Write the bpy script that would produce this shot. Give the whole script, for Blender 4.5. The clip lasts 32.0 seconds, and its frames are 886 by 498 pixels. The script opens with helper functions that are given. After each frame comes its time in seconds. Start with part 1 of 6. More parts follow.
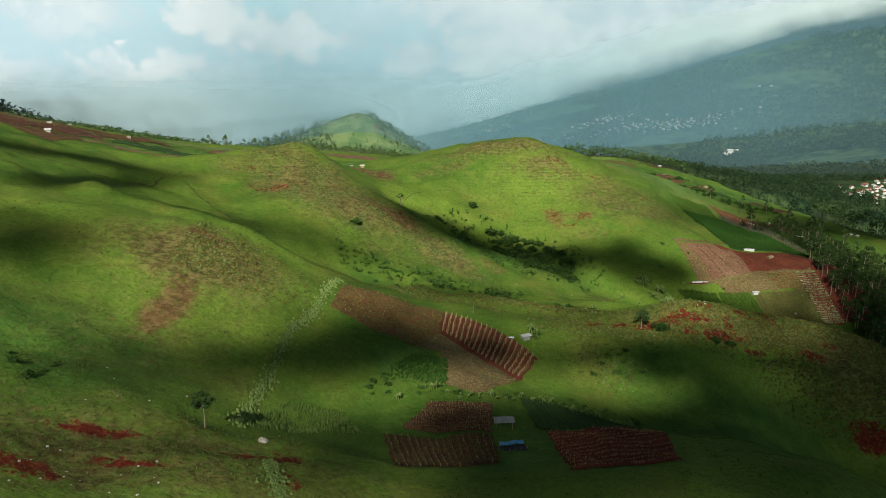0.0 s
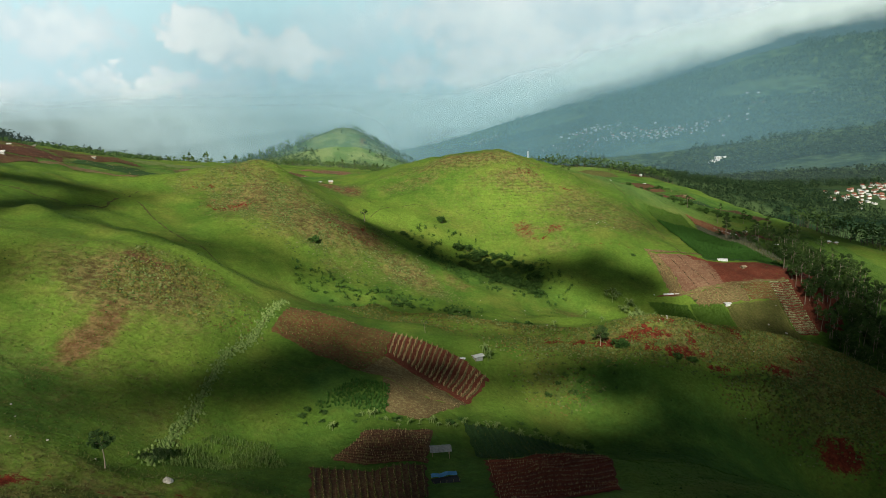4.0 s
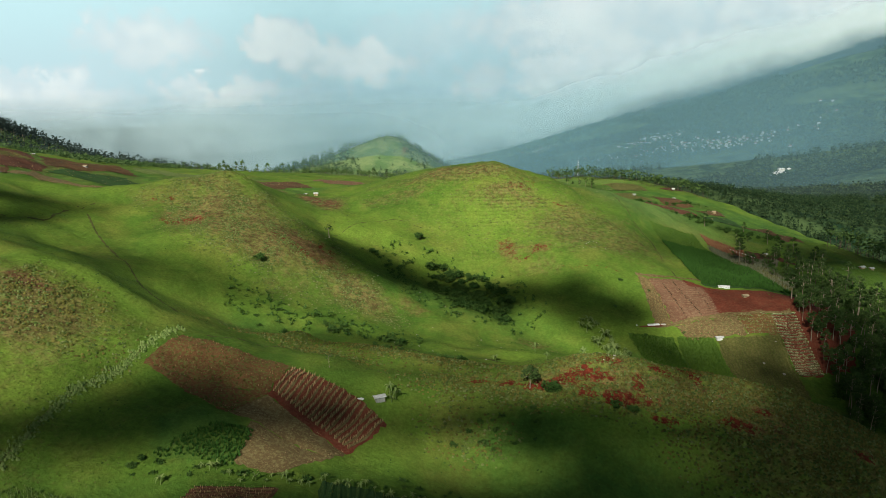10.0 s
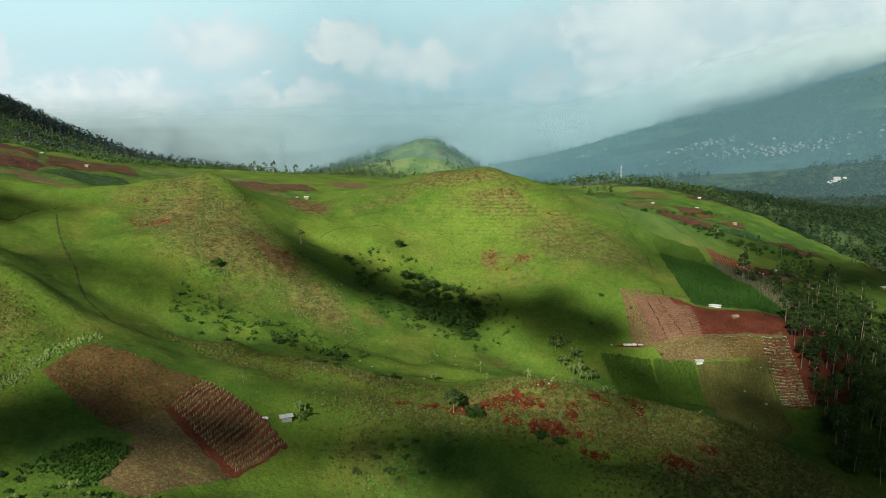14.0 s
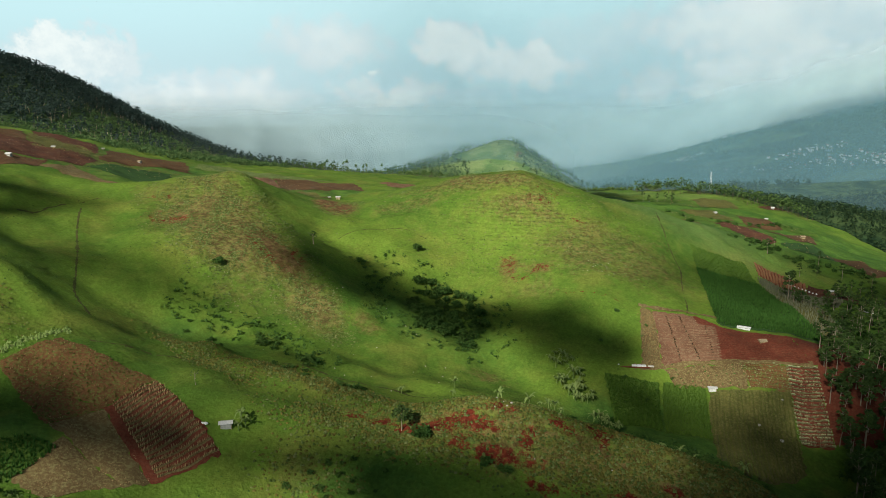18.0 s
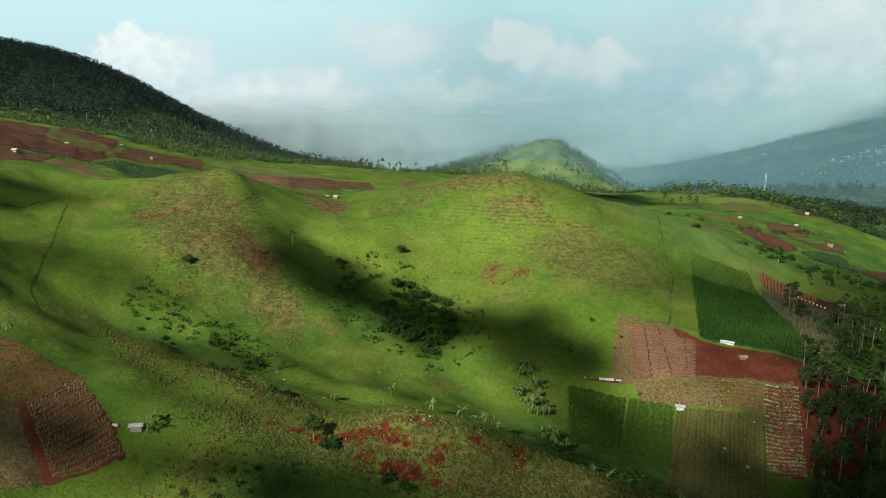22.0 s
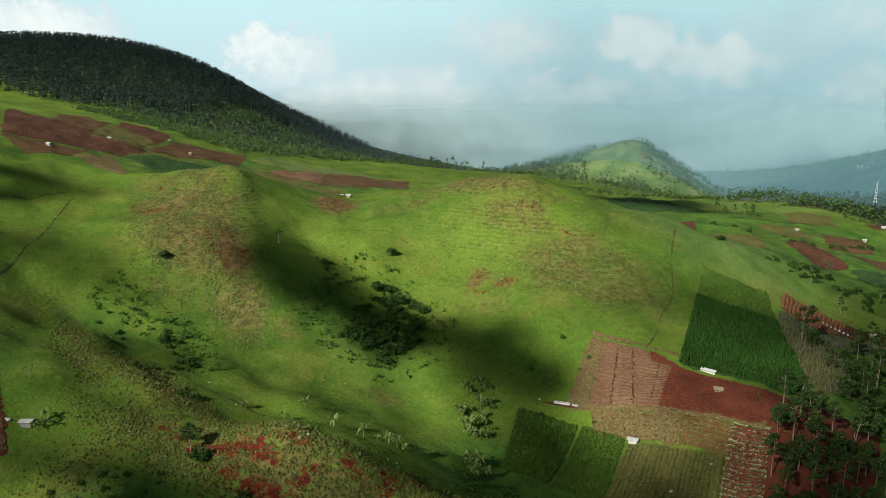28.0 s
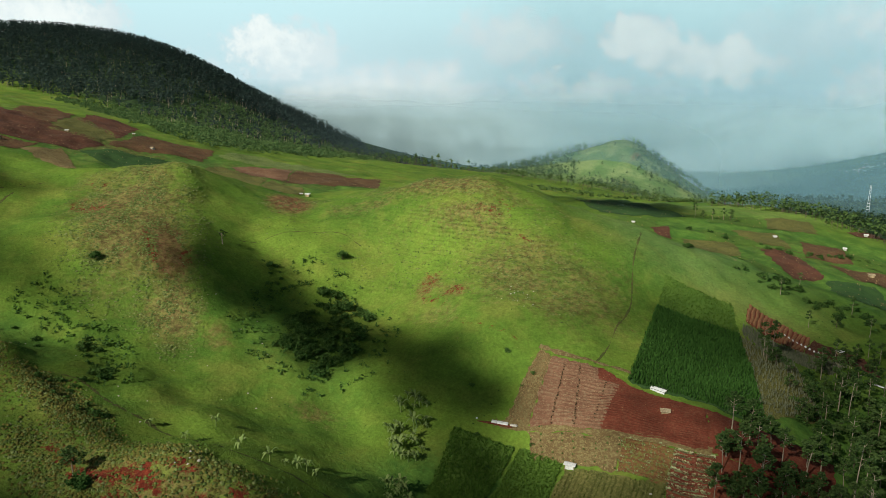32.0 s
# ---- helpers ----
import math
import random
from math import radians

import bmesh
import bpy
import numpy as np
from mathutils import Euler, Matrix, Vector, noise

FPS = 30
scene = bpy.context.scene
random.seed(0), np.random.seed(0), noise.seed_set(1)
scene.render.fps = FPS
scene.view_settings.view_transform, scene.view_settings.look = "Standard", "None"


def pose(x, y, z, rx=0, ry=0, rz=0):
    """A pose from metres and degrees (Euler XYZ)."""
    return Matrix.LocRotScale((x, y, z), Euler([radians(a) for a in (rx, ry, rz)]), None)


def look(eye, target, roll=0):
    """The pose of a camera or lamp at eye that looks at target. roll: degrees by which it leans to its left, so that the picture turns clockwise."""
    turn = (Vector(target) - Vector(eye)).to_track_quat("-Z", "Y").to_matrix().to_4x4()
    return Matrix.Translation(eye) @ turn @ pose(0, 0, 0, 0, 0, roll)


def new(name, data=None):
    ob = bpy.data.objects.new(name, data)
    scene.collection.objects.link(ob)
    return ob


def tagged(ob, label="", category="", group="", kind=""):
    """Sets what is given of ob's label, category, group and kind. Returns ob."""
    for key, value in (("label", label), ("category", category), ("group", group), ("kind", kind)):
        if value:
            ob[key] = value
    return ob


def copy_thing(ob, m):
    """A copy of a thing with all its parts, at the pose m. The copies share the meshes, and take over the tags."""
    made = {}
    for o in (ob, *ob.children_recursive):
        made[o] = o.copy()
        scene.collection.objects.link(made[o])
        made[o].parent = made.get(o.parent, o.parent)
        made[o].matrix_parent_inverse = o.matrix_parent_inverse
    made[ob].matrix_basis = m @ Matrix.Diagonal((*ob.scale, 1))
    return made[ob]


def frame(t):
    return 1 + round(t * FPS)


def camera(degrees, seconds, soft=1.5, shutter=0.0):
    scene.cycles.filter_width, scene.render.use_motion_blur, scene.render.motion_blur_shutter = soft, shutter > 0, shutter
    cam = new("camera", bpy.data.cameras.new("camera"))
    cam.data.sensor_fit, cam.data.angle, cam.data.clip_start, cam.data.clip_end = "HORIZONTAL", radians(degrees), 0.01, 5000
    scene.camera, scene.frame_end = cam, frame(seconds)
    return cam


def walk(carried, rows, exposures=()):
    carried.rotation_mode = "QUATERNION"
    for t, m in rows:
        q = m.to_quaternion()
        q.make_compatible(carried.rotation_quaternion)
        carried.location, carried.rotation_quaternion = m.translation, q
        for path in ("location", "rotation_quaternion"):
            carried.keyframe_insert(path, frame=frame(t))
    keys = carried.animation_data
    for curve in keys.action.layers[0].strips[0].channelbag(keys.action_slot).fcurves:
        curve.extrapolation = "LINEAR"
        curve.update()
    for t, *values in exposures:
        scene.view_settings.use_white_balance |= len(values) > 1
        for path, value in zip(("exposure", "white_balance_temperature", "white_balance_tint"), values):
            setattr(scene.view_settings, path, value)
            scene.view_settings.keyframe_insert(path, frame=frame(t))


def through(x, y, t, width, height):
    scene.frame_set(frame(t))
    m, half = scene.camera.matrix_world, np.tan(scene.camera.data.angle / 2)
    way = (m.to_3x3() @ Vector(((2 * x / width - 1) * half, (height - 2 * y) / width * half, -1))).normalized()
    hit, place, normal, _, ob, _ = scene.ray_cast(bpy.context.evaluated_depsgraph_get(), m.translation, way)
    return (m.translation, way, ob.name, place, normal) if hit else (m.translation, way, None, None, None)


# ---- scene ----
cam = camera(63.2, 32.0, soft=0.6)
METRES, EYE, TILT, LEAN, TURN = 240.0, 100.0, -13.5, 0.0, 0.0
ROWS = [
    (0.0, 0.0, 0.0, 0.0, 0.0, 0.0, -0.0),
    (0.5, 0.0026, -0.0003, -0.0001, -0.05, 0.06, 0.21),
    (1.0, 0.0071, 0.0012, 0.0002, -0.1, 0.24, 0.36),
    (1.5, 0.0129, 0.0036, 0.0008, -0.12, 0.38, 0.52),
    (2.0, 0.0196, 0.0072, 0.0015, -0.14, 0.52, 0.66),
    (2.5, 0.0275, 0.0117, 0.0025, -0.14, 0.65, 0.79),
    (3.0, 0.0364, 0.0169, 0.0037, -0.15, 0.77, 0.91),
    (3.5, 0.0463, 0.0229, 0.005, -0.17, 0.88, 1.03),
    (5.5, 0.0942, 0.0518, 0.012, -0.19, 1.13, 1.47),
    (6.0, 0.1072, 0.0604, 0.0136, 0.14, 1.21, 1.42),
    (6.5, 0.1212, 0.0692, 0.0152, 0.86, 1.3, 1.24),
    (7.0, 0.1361, 0.0779, 0.0166, 1.75, 1.37, 1.0),
    (7.5, 0.1513, 0.0862, 0.0183, 2.48, 1.41, 0.82),
    (8.0, 0.1667, 0.0944, 0.0202, 3.1, 1.42, 0.61),
    (8.5, 0.1827, 0.1024, 0.0219, 3.68, 1.47, 0.43),
    (9.0, 0.1988, 0.1106, 0.0236, 4.25, 1.52, 0.26),
    (9.5, 0.2149, 0.1182, 0.0253, 4.8, 1.58, 0.07),
    (10.0, 0.2314, 0.126, 0.0271, 5.36, 1.62, -0.13),
    (10.5, 0.2479, 0.134, 0.0288, 5.86, 1.66, -0.3),
    (11.0, 0.2647, 0.1418, 0.0307, 6.37, 1.68, -0.48),
    (11.5, 0.2813, 0.1498, 0.0325, 6.85, 1.7, -0.63),
    (12.0, 0.298, 0.1578, 0.0343, 7.21, 1.72, -0.77),
    (12.5, 0.3145, 0.1658, 0.0361, 7.4, 1.73, -0.85),
    (13.0, 0.3312, 0.1738, 0.038, 8.03, 1.72, -1.05),
    (13.5, 0.3476, 0.1819, 0.0399, 8.87, 1.73, -1.33),
    (14.0, 0.3639, 0.1903, 0.0419, 9.88, 1.73, -1.63),
    (14.5, 0.3803, 0.1987, 0.0435, 10.93, 1.73, -1.96),
    (15.0, 0.3964, 0.2074, 0.0455, 11.99, 1.71, -2.29),
    (15.5, 0.4125, 0.2161, 0.0473, 13.07, 1.69, -2.6),
    (17.5, 0.4751, 0.2532, 0.0559, 17.0, 1.48, -3.69),
    (18.0, 0.4905, 0.262, 0.0581, 17.57, 1.4, -3.84),
    (18.5, 0.5057, 0.2711, 0.0602, 17.86, 1.35, -3.91),
    (19.0, 0.5206, 0.2801, 0.0624, 18.18, 1.3, -3.97),
    (19.5, 0.5352, 0.2893, 0.0646, 18.89, 1.24, -4.18),
    (20.0, 0.5492, 0.2983, 0.0668, 19.65, 1.16, -4.37),
    (20.5, 0.5636, 0.3078, 0.0691, 20.45, 1.09, -4.58),
    (21.0, 0.5783, 0.3174, 0.0711, 21.18, 1.02, -4.74),
    (21.5, 0.5924, 0.3271, 0.0734, 21.83, 0.96, -4.91),
    (22.0, 0.6066, 0.337, 0.0759, 22.51, 0.89, -5.09),
    (22.5, 0.6204, 0.347, 0.0784, 23.17, 0.81, -5.25),
    (23.0, 0.6339, 0.3572, 0.081, 23.82, 0.73, -5.44),
    (23.5, 0.6473, 0.3677, 0.0833, 24.46, 0.67, -5.62),
    (24.0, 0.6604, 0.3781, 0.086, 25.1, 0.6, -5.8),
    (24.5, 0.6733, 0.3886, 0.0886, 25.76, 0.52, -5.98),
    (25.0, 0.6863, 0.3993, 0.0912, 26.42, 0.45, -6.14),
    (25.5, 0.6989, 0.4102, 0.0938, 27.09, 0.36, -6.31),
    (27.5, 0.7483, 0.4561, 0.1055, 30.48, -0.06, -7.1),
    (28.0, 0.7597, 0.4686, 0.1083, 31.15, -0.19, -7.25),
    (28.5, 0.7698, 0.4817, 0.1116, 31.33, -0.27, -7.33),
    (29.0, 0.7779, 0.4951, 0.115, 31.33, -0.35, -7.37),
    (29.5, 0.7837, 0.5088, 0.1184, 31.28, -0.43, -7.43),
    (30.0, 0.7873, 0.5222, 0.1222, 31.24, -0.44, -7.54),
    (30.5, 0.7896, 0.5341, 0.1256, 31.24, -0.37, -7.66),
    (31.0, 0.7913, 0.5434, 0.1282, 31.22, -0.37, -7.83),
    (31.5, 0.7928, 0.5498, 0.1297, 31.2, -0.4, -7.98),
    (32.0, 0.7937, 0.5535, 0.1308, 31.15, -0.47, -8.13),
]
walk(cam, [(t, pose(0, 0, EYE, TILT, LEAN, TURN) @ pose(METRES * x, METRES * y, METRES * z, 90 + pitch, roll, yaw)) for t, x, y, z, yaw, pitch, roll in ROWS])

# ---- light ----
SUN = Vector((-0.18, -0.80, 0.57)).normalized()
world = bpy.data.worlds.new("sky")
scene.world = world
world.use_nodes = True
wn, wl = world.node_tree.nodes, world.node_tree.links


def wnode(kind, **values):
    n = wn.new(kind)
    for key, value in values.items():
        n.inputs[key].default_value = value
    return n


def wmath(op, a, b=None):
    n = wn.new("ShaderNodeMath")
    n.operation = op
    for k, v in enumerate((a, b)):
        if v is None:
            continue
        if isinstance(v, (int, float)):
            n.inputs[k].default_value = v
        else:
            wl.new(v, n.inputs[k])
    return n.outputs[0]


def wrange(value, lo, hi, to_lo=0.0, to_hi=1.0):
    n = wn.new("ShaderNodeMapRange")
    n.interpolation_type = "SMOOTHSTEP"
    wl.new(value, n.inputs[0])
    for k, v in zip((1, 2, 3, 4), (lo, hi, to_lo, to_hi)):
        n.inputs[k].default_value = v
    return n.outputs[0]


def wmix(fac, a, b):
    n = wn.new("ShaderNodeMix")
    n.data_type = "RGBA"
    wl.new(fac, n.inputs[0])
    for k, v in ((6, a), (7, b)):
        if isinstance(v, tuple):
            n.inputs[k].default_value = (*v, 1)
        else:
            wl.new(v, n.inputs[k])
    return n.outputs[2]


sky = wn.new("ShaderNodeTexSky")
sky.sky_type, sky.sun_disc = "NISHITA", False
sky.sun_elevation, sky.sun_rotation = math.asin(SUN.z), math.atan2(SUN.x, SUN.y)
sky.air_density, sky.dust_density = 1.2, 2.0
zenith = wn.new("ShaderNodeMix")
zenith.data_type, zenith.blend_type = "RGBA", "MULTIPLY"
zenith.inputs[0].default_value = 1.0
wl.new(sky.outputs[0], zenith.inputs[6])
zenith.inputs[7].default_value = (0.020, 0.020, 0.020, 1)
where = wn.new("ShaderNodeTexCoord").outputs["Generated"]
split = wn.new("ShaderNodeSeparateXYZ")
wl.new(where, split.inputs[0])
up = split.outputs[2]
# milky haze near the horizon, pale blue above it
low = wmix(wrange(up, -0.05, 0.035), (0.43, 0.61, 0.69), (0.56, 0.78, 0.83))
low = wmix(wrange(up, 0.03, 0.13), low, (0.60, 0.88, 0.92))
# the way that one looks, in degrees round and up, frayed by noise so that every cloud is lumpy
puff = wnode("ShaderNodeTexNoise", Scale=15.0, Detail=9.0, Roughness=0.60, Distortion=0.25)
wl.new(where, puff.inputs[0])
broad = wnode("ShaderNodeTexNoise", Scale=5.0, Detail=3.0, Roughness=0.5)
wl.new(where, broad.inputs[0])
round_about = wmath("MULTIPLY", wmath("ARCTAN2", split.outputs[0], split.outputs[1]), 57.3)
upward = wmath("MULTIPLY", wmath("ARCSINE", up), 57.3)
spot = wn.new("ShaderNodeCombineXYZ")
wl.new(round_about, spot.inputs[0]), wl.new(upward, spot.inputs[1])
lump, centred, frayed = wn.new("ShaderNodeVectorMath"), wn.new("ShaderNodeVectorMath"), wn.new("ShaderNodeVectorMath")
lump.operation, centred.operation, frayed.operation = "SUBTRACT", "MULTIPLY", "ADD"
curl = wnode("ShaderNodeTexNoise", Scale=55.0, Detail=6.0, Roughness=0.62)
wl.new(where, curl.inputs[0])
finer = wn.new("ShaderNodeVectorMath")
finer.operation = "MULTIPLY_ADD"
wl.new(curl.outputs["Color"], finer.inputs[0])
finer.inputs[1].default_value = (0.8, 0.8, 0.8)
wl.new(puff.outputs["Color"], finer.inputs[2])
wl.new(finer.outputs[0], lump.inputs[0])
lump.inputs[1].default_value = (0.9, 0.9, 0.9)
wl.new(lump.outputs[0], centred.inputs[0])
centred.inputs[1].default_value = (7.0, 4.4, 0.0)
wl.new(spot.outputs[0], frayed.inputs[0]), wl.new(centred.outputs[0], frayed.inputs[1])
# the heaps of cloud: degrees round and up, half width, half height, how dense
HEAPS = [
    (-27.2, 4.3, 4.8, 2.3, 0.66), (-16.4, 4.5, 3.4, 2.0, 0.95), (-12.3, 2.9, 4.8, 1.8, 0.92), (-14.5, 3.4, 4.5, 1.3, 0.8), (-21.0, 1.0, 2.2, 0.9, 1.00),
    (-23.6, 0.5, 3.3, 1.2, 0.60), (-17.1, 0.1, 3.6, 1.2, 0.50), (-33.7, 0.2, 5.1, 2.1, 0.72), (-20.1, -1.3, 2.7, 0.8, 0.40),
    (4.1, 1.3, 4.2, 2.3, 0.90), (10.4, 1.9, 6.9, 2.7, 1.00), (14.7, 2.6, 4.2, 2.7, 0.95), (-2.6, 1.1, 2.2, 1.2, 0.72),
    (7.4, 5.3, 11.7, 2.7, 0.75), (22.0, 5.6, 11.0, 2.9, 0.78), (-7.0, 4.9, 5.4, 1.8, 0.45), (-44.0, 3.0, 4.2, 2.1, 0.72),
    (-39.0, -0.1, 5.6, 2.3, 0.66), (-60.6, 4.5, 5.2, 2.2, 0.80), (-33.1, -0.8, 4.9, 1.3, 0.45), (-27.1, 5.2, 2.7, 0.9, 0.35),
    (40.0, 5.0, 10.0, 3.5, 0.85), (-78.0, 3.0, 8.0, 3.0, 0.8), (-52.0, 1.0, 5.0, 1.6, 0.5),
]
mass = None
for turn, rise, half_wide, half_high, dense in HEAPS:
    off, flat, far = wn.new("ShaderNodeVectorMath"), wn.new("ShaderNodeVectorMath"), wn.new("ShaderNodeVectorMath")
    off.operation, flat.operation, far.operation = "SUBTRACT", "MULTIPLY", "LENGTH"
    wl.new(frayed.outputs[0], off.inputs[0])
    off.inputs[1].default_value = (turn, rise, 0.0)
    wl.new(off.outputs[0], flat.inputs[0])
    flat.inputs[1].default_value = (1.0 / half_wide, 1.0 / half_high, 0.0)
    wl.new(flat.outputs[0], far.inputs[0])
    one = wrange(far.outputs["Value"], 1.35 + 0.4 * (1.0 - dense), 0.72 - 0.5 * (1.0 - dense), 0.0, dense)
    mass = one if mass is None else wmath("MAXIMUM", mass, one)
thick = wmath("ADD", mass, wmath("MULTIPLY", wmath("SUBTRACT", broad.outputs[0], 0.5), 0.5))
cloud = wmath("MULTIPLY", wrange(thick, 0.08, 0.80), wrange(up, -0.05, 0.0))
shade = wmix(wrange(wmath("ADD", thick, wmath("MULTIPLY", wmath("ADD", wmath("SUBTRACT", puff.outputs[0], 0.5), wmath("MULTIPLY", wmath("SUBTRACT", curl.outputs[0], 0.5), 0.7)), 1.6)), 0.35, 1.15), (0.68, 0.81, 0.84), (0.89, 0.97, 0.95))
low = wmix(cloud, low, shade)
dome = wmix(wrange(up, 0.15, 0.34), low, zenith.outputs[2])
wl.new(dome, wn["Background"].inputs[0])
wn["Background"].inputs[1].default_value = 0.865
sun = new("sun", bpy.data.lights.new("sun", "SUN"))
sun.data.energy, sun.data.angle, sun.data.color = 5.0, radians(0.6), (1.0, 0.95, 0.82)
sun.matrix_world = look(SUN * 100, (0, 0, 0))
scene.view_settings.exposure = 0.22


# ---- materials ----
class Mat:
    """A node material under construction: nodes by short calls, then done()."""

    def __init__(self, name, roughness=0.9, specular=0.2):
        self.m = bpy.data.materials.new(name)
        self.m.use_nodes = True
        self.n, self.l = self.m.node_tree.nodes, self.m.node_tree.links
        self.b = self.n["Principled BSDF"]
        self.b.inputs["Roughness"].default_value = roughness
        self.b.inputs["Specular IOR Level"].default_value = specular
        self.place = self.n.new("ShaderNodeNewGeometry").outputs["Position"]
        self.thing = self.n.new("ShaderNodeTexCoord").outputs["Object"]

    def put(self, socket, v):
        if hasattr(v, "node"):
            self.l.new(v, socket)
        elif isinstance(v, tuple):
            socket.default_value = (*v, 1) if len(v) == 3 else v
        else:
            socket.default_value = v

    def noise(self, size, detail=4.0, rough=0.55, at=None, stretch=None):
        """Noise whose lumps are about size metres wide."""
        n = self.n.new("ShaderNodeTexNoise")
        v = at or self.place
        if stretch:
            s = self.n.new("ShaderNodeMapping")
            s.inputs["Scale"].default_value = stretch
            self.l.new(v, s.inputs[0])
            v = s.outputs[0]
        self.l.new(v, n.inputs["Vector"])
        n.inputs["Scale"].default_value, n.inputs["Detail"].default_value, n.inputs["Roughness"].default_value = 1.0 / size, detail, rough
        return n.outputs[0]

    def ramp(self, v, lo, hi, a=0.0, b=1.0):
        n = self.n.new("ShaderNodeMapRange")
        n.interpolation_type = "SMOOTHSTEP"
        for k, x in enumerate((v, lo, hi, a, b)):
            self.put(n.inputs[k], x)
        return n.outputs[0]

    def math(self, op, a, b=0.0):
        n = self.n.new("ShaderNodeMath")
        n.operation = op
        self.put(n.inputs[0], a), self.put(n.inputs[1], b)
        return n.outputs[0]

    def mix(self, f, a, b):
        n = self.n.new("ShaderNodeMix")
        n.data_type = "RGBA"
        self.put(n.inputs[0], f), self.put(n.inputs[6], a), self.put(n.inputs[7], b)
        return n.outputs[2]

    def own(self):
        return self.n.new("ShaderNodeObjectInfo").outputs["Random"]

    def island(self):
        return self.n.new("ShaderNodeNewGeometry").outputs["Random Per Island"]

    def attr(self, name):
        n = self.n.new("ShaderNodeAttribute")
        n.attribute_name = name
        return n.outputs["Fac"]

    def bump(self, v, strength, dist):
        n = self.n.new("ShaderNodeBump")
        n.inputs["Strength"].default_value, n.inputs["Distance"].default_value = strength, dist
        self.l.new(v, n.inputs["Height"])
        self.l.new(n.outputs[0], self.b.inputs["Normal"])

    def done(self, colour, glow_through=0.0):
        self.put(self.b.inputs["Base Color"], colour)
        if glow_through:
            leaf, both = self.n.new("ShaderNodeBsdfTranslucent"), self.n.new("ShaderNodeMixShader")
            self.put(leaf.inputs[0], colour)
            both.inputs[0].default_value = glow_through
            self.l.new(self.b.outputs[0], both.inputs[1]), self.l.new(leaf.outputs[0], both.inputs[2])
            self.l.new(both.outputs[0], self.n["Material Output"].inputs[0])
        return self.m


def ground_material():
    k = Mat("pasture", 0.95, 0.1)
    patch, clump, blade = k.noise(70, 4), k.noise(9, 5, 0.6), k.noise(0.9, 4, 0.7)
    streak = k.noise(2.2, 4, 0.65)
    grass = k.mix(k.ramp(patch, 0.32, 0.66), (0.056, 0.122, 0.016), (0.122, 0.202, 0.026))
    grass = k.mix(k.ramp(k.noise(26, 4, 0.6), 0.5, 0.68, 0.0, 0.6), grass, (0.156, 0.172, 0.034))
    grass = k.mix(k.ramp(clump, 0.42, 0.76, 0.0, 0.45), grass, (0.172, 0.212, 0.036))
    grass = k.mix(k.ramp(clump, 0.44, 0.24, 0.0, 0.4), grass, (0.040, 0.092, 0.013))
    lush = k.mix(k.ramp(clump, 0.35, 0.7), (0.048, 0.116, 0.020), (0.096, 0.186, 0.030))
    grass = k.mix(k.ramp(k.math("ADD", k.attr("lush"), k.math("MULTIPLY", streak, 0.5)), 0.45, 0.95), grass, lush)
    dry = k.mix(k.ramp(streak, 0.36, 0.64), (0.086, 0.064, 0.024), (0.172, 0.142, 0.050))
    dry = k.mix(k.ramp(k.noise(1.3, 3), 0.53, 0.68, 0.0, 0.8), dry, (0.150, 0.190, 0.056))
    pale = k.mix(k.ramp(k.noise(30, 5, 0.6), 0.4, 0.65), (0.100, 0.190, 0.062), (0.200, 0.275, 0.105))
    grass = k.mix(k.attr("pale"), grass, pale)
    soil = k.mix(k.ramp(k.noise(1.6, 5, 0.65), 0.35, 0.7), (0.085, 0.014, 0.008), (0.180, 0.036, 0.017))
    soil = k.mix(k.ramp(k.noise(0.5, 3), 0.6, 0.75, 0.0, 0.6), soil, (0.22, 0.14, 0.075))
    wood = k.mix(k.ramp(k.noise(34, 6, 0.7), 0.38, 0.62), (0.012, 0.034, 0.016), (0.060, 0.100, 0.036))
    wood = k.mix(k.ramp(k.noise(170, 3), 0.56, 0.66, 0.0, 0.7), wood, (0.055, 0.090, 0.034))
    ragged = k.math("MULTIPLY", k.math("SUBTRACT", k.noise(2.4, 6, 0.75), 0.5), 2.3)
    broad = k.math("MULTIPLY", k.math("SUBTRACT", k.noise(11, 3), 0.5), 1.0)
    colour = k.mix(k.ramp(k.math("ADD", k.attr("dry"), k.math("MULTIPLY", k.math("ADD", ragged, broad), 0.7)), 0.15, 1.0), grass, dry)
    earth = k.mix(k.ramp(streak, 0.35, 0.65), (0.110, 0.050, 0.024), (0.190, 0.105, 0.055))
    colour = k.mix(k.ramp(k.math("ADD", k.attr("bare"), k.math("MULTIPLY", k.math("ADD", ragged, broad), 0.45)), 0.25, 1.0, 0.0, 0.85), colour, earth)
    frayed = k.math("MULTIPLY", k.math("SUBTRACT", k.noise(0.7, 4, 0.7), 0.5), 1.5)
    colour = k.mix(k.ramp(k.math("ADD", k.attr("soil"), k.math("ADD", ragged, frayed)), 0.50, 0.86), colour, soil)
    colour = k.mix(k.ramp(k.attr("wood"), 0.3, 0.7), colour, wood)
    tone = k.math("MULTIPLY", k.ramp(blade, 0.28, 0.72, 0.82, 1.18), k.ramp(streak, 0.3, 0.7, 0.90, 1.09))
    both = k.n.new("ShaderNodeMix")
    both.data_type, both.blend_type = "RGBA", "MULTIPLY"
    both.inputs[0].default_value = 1.0
    k.put(both.inputs[6], colour), k.put(both.inputs[7], tone)
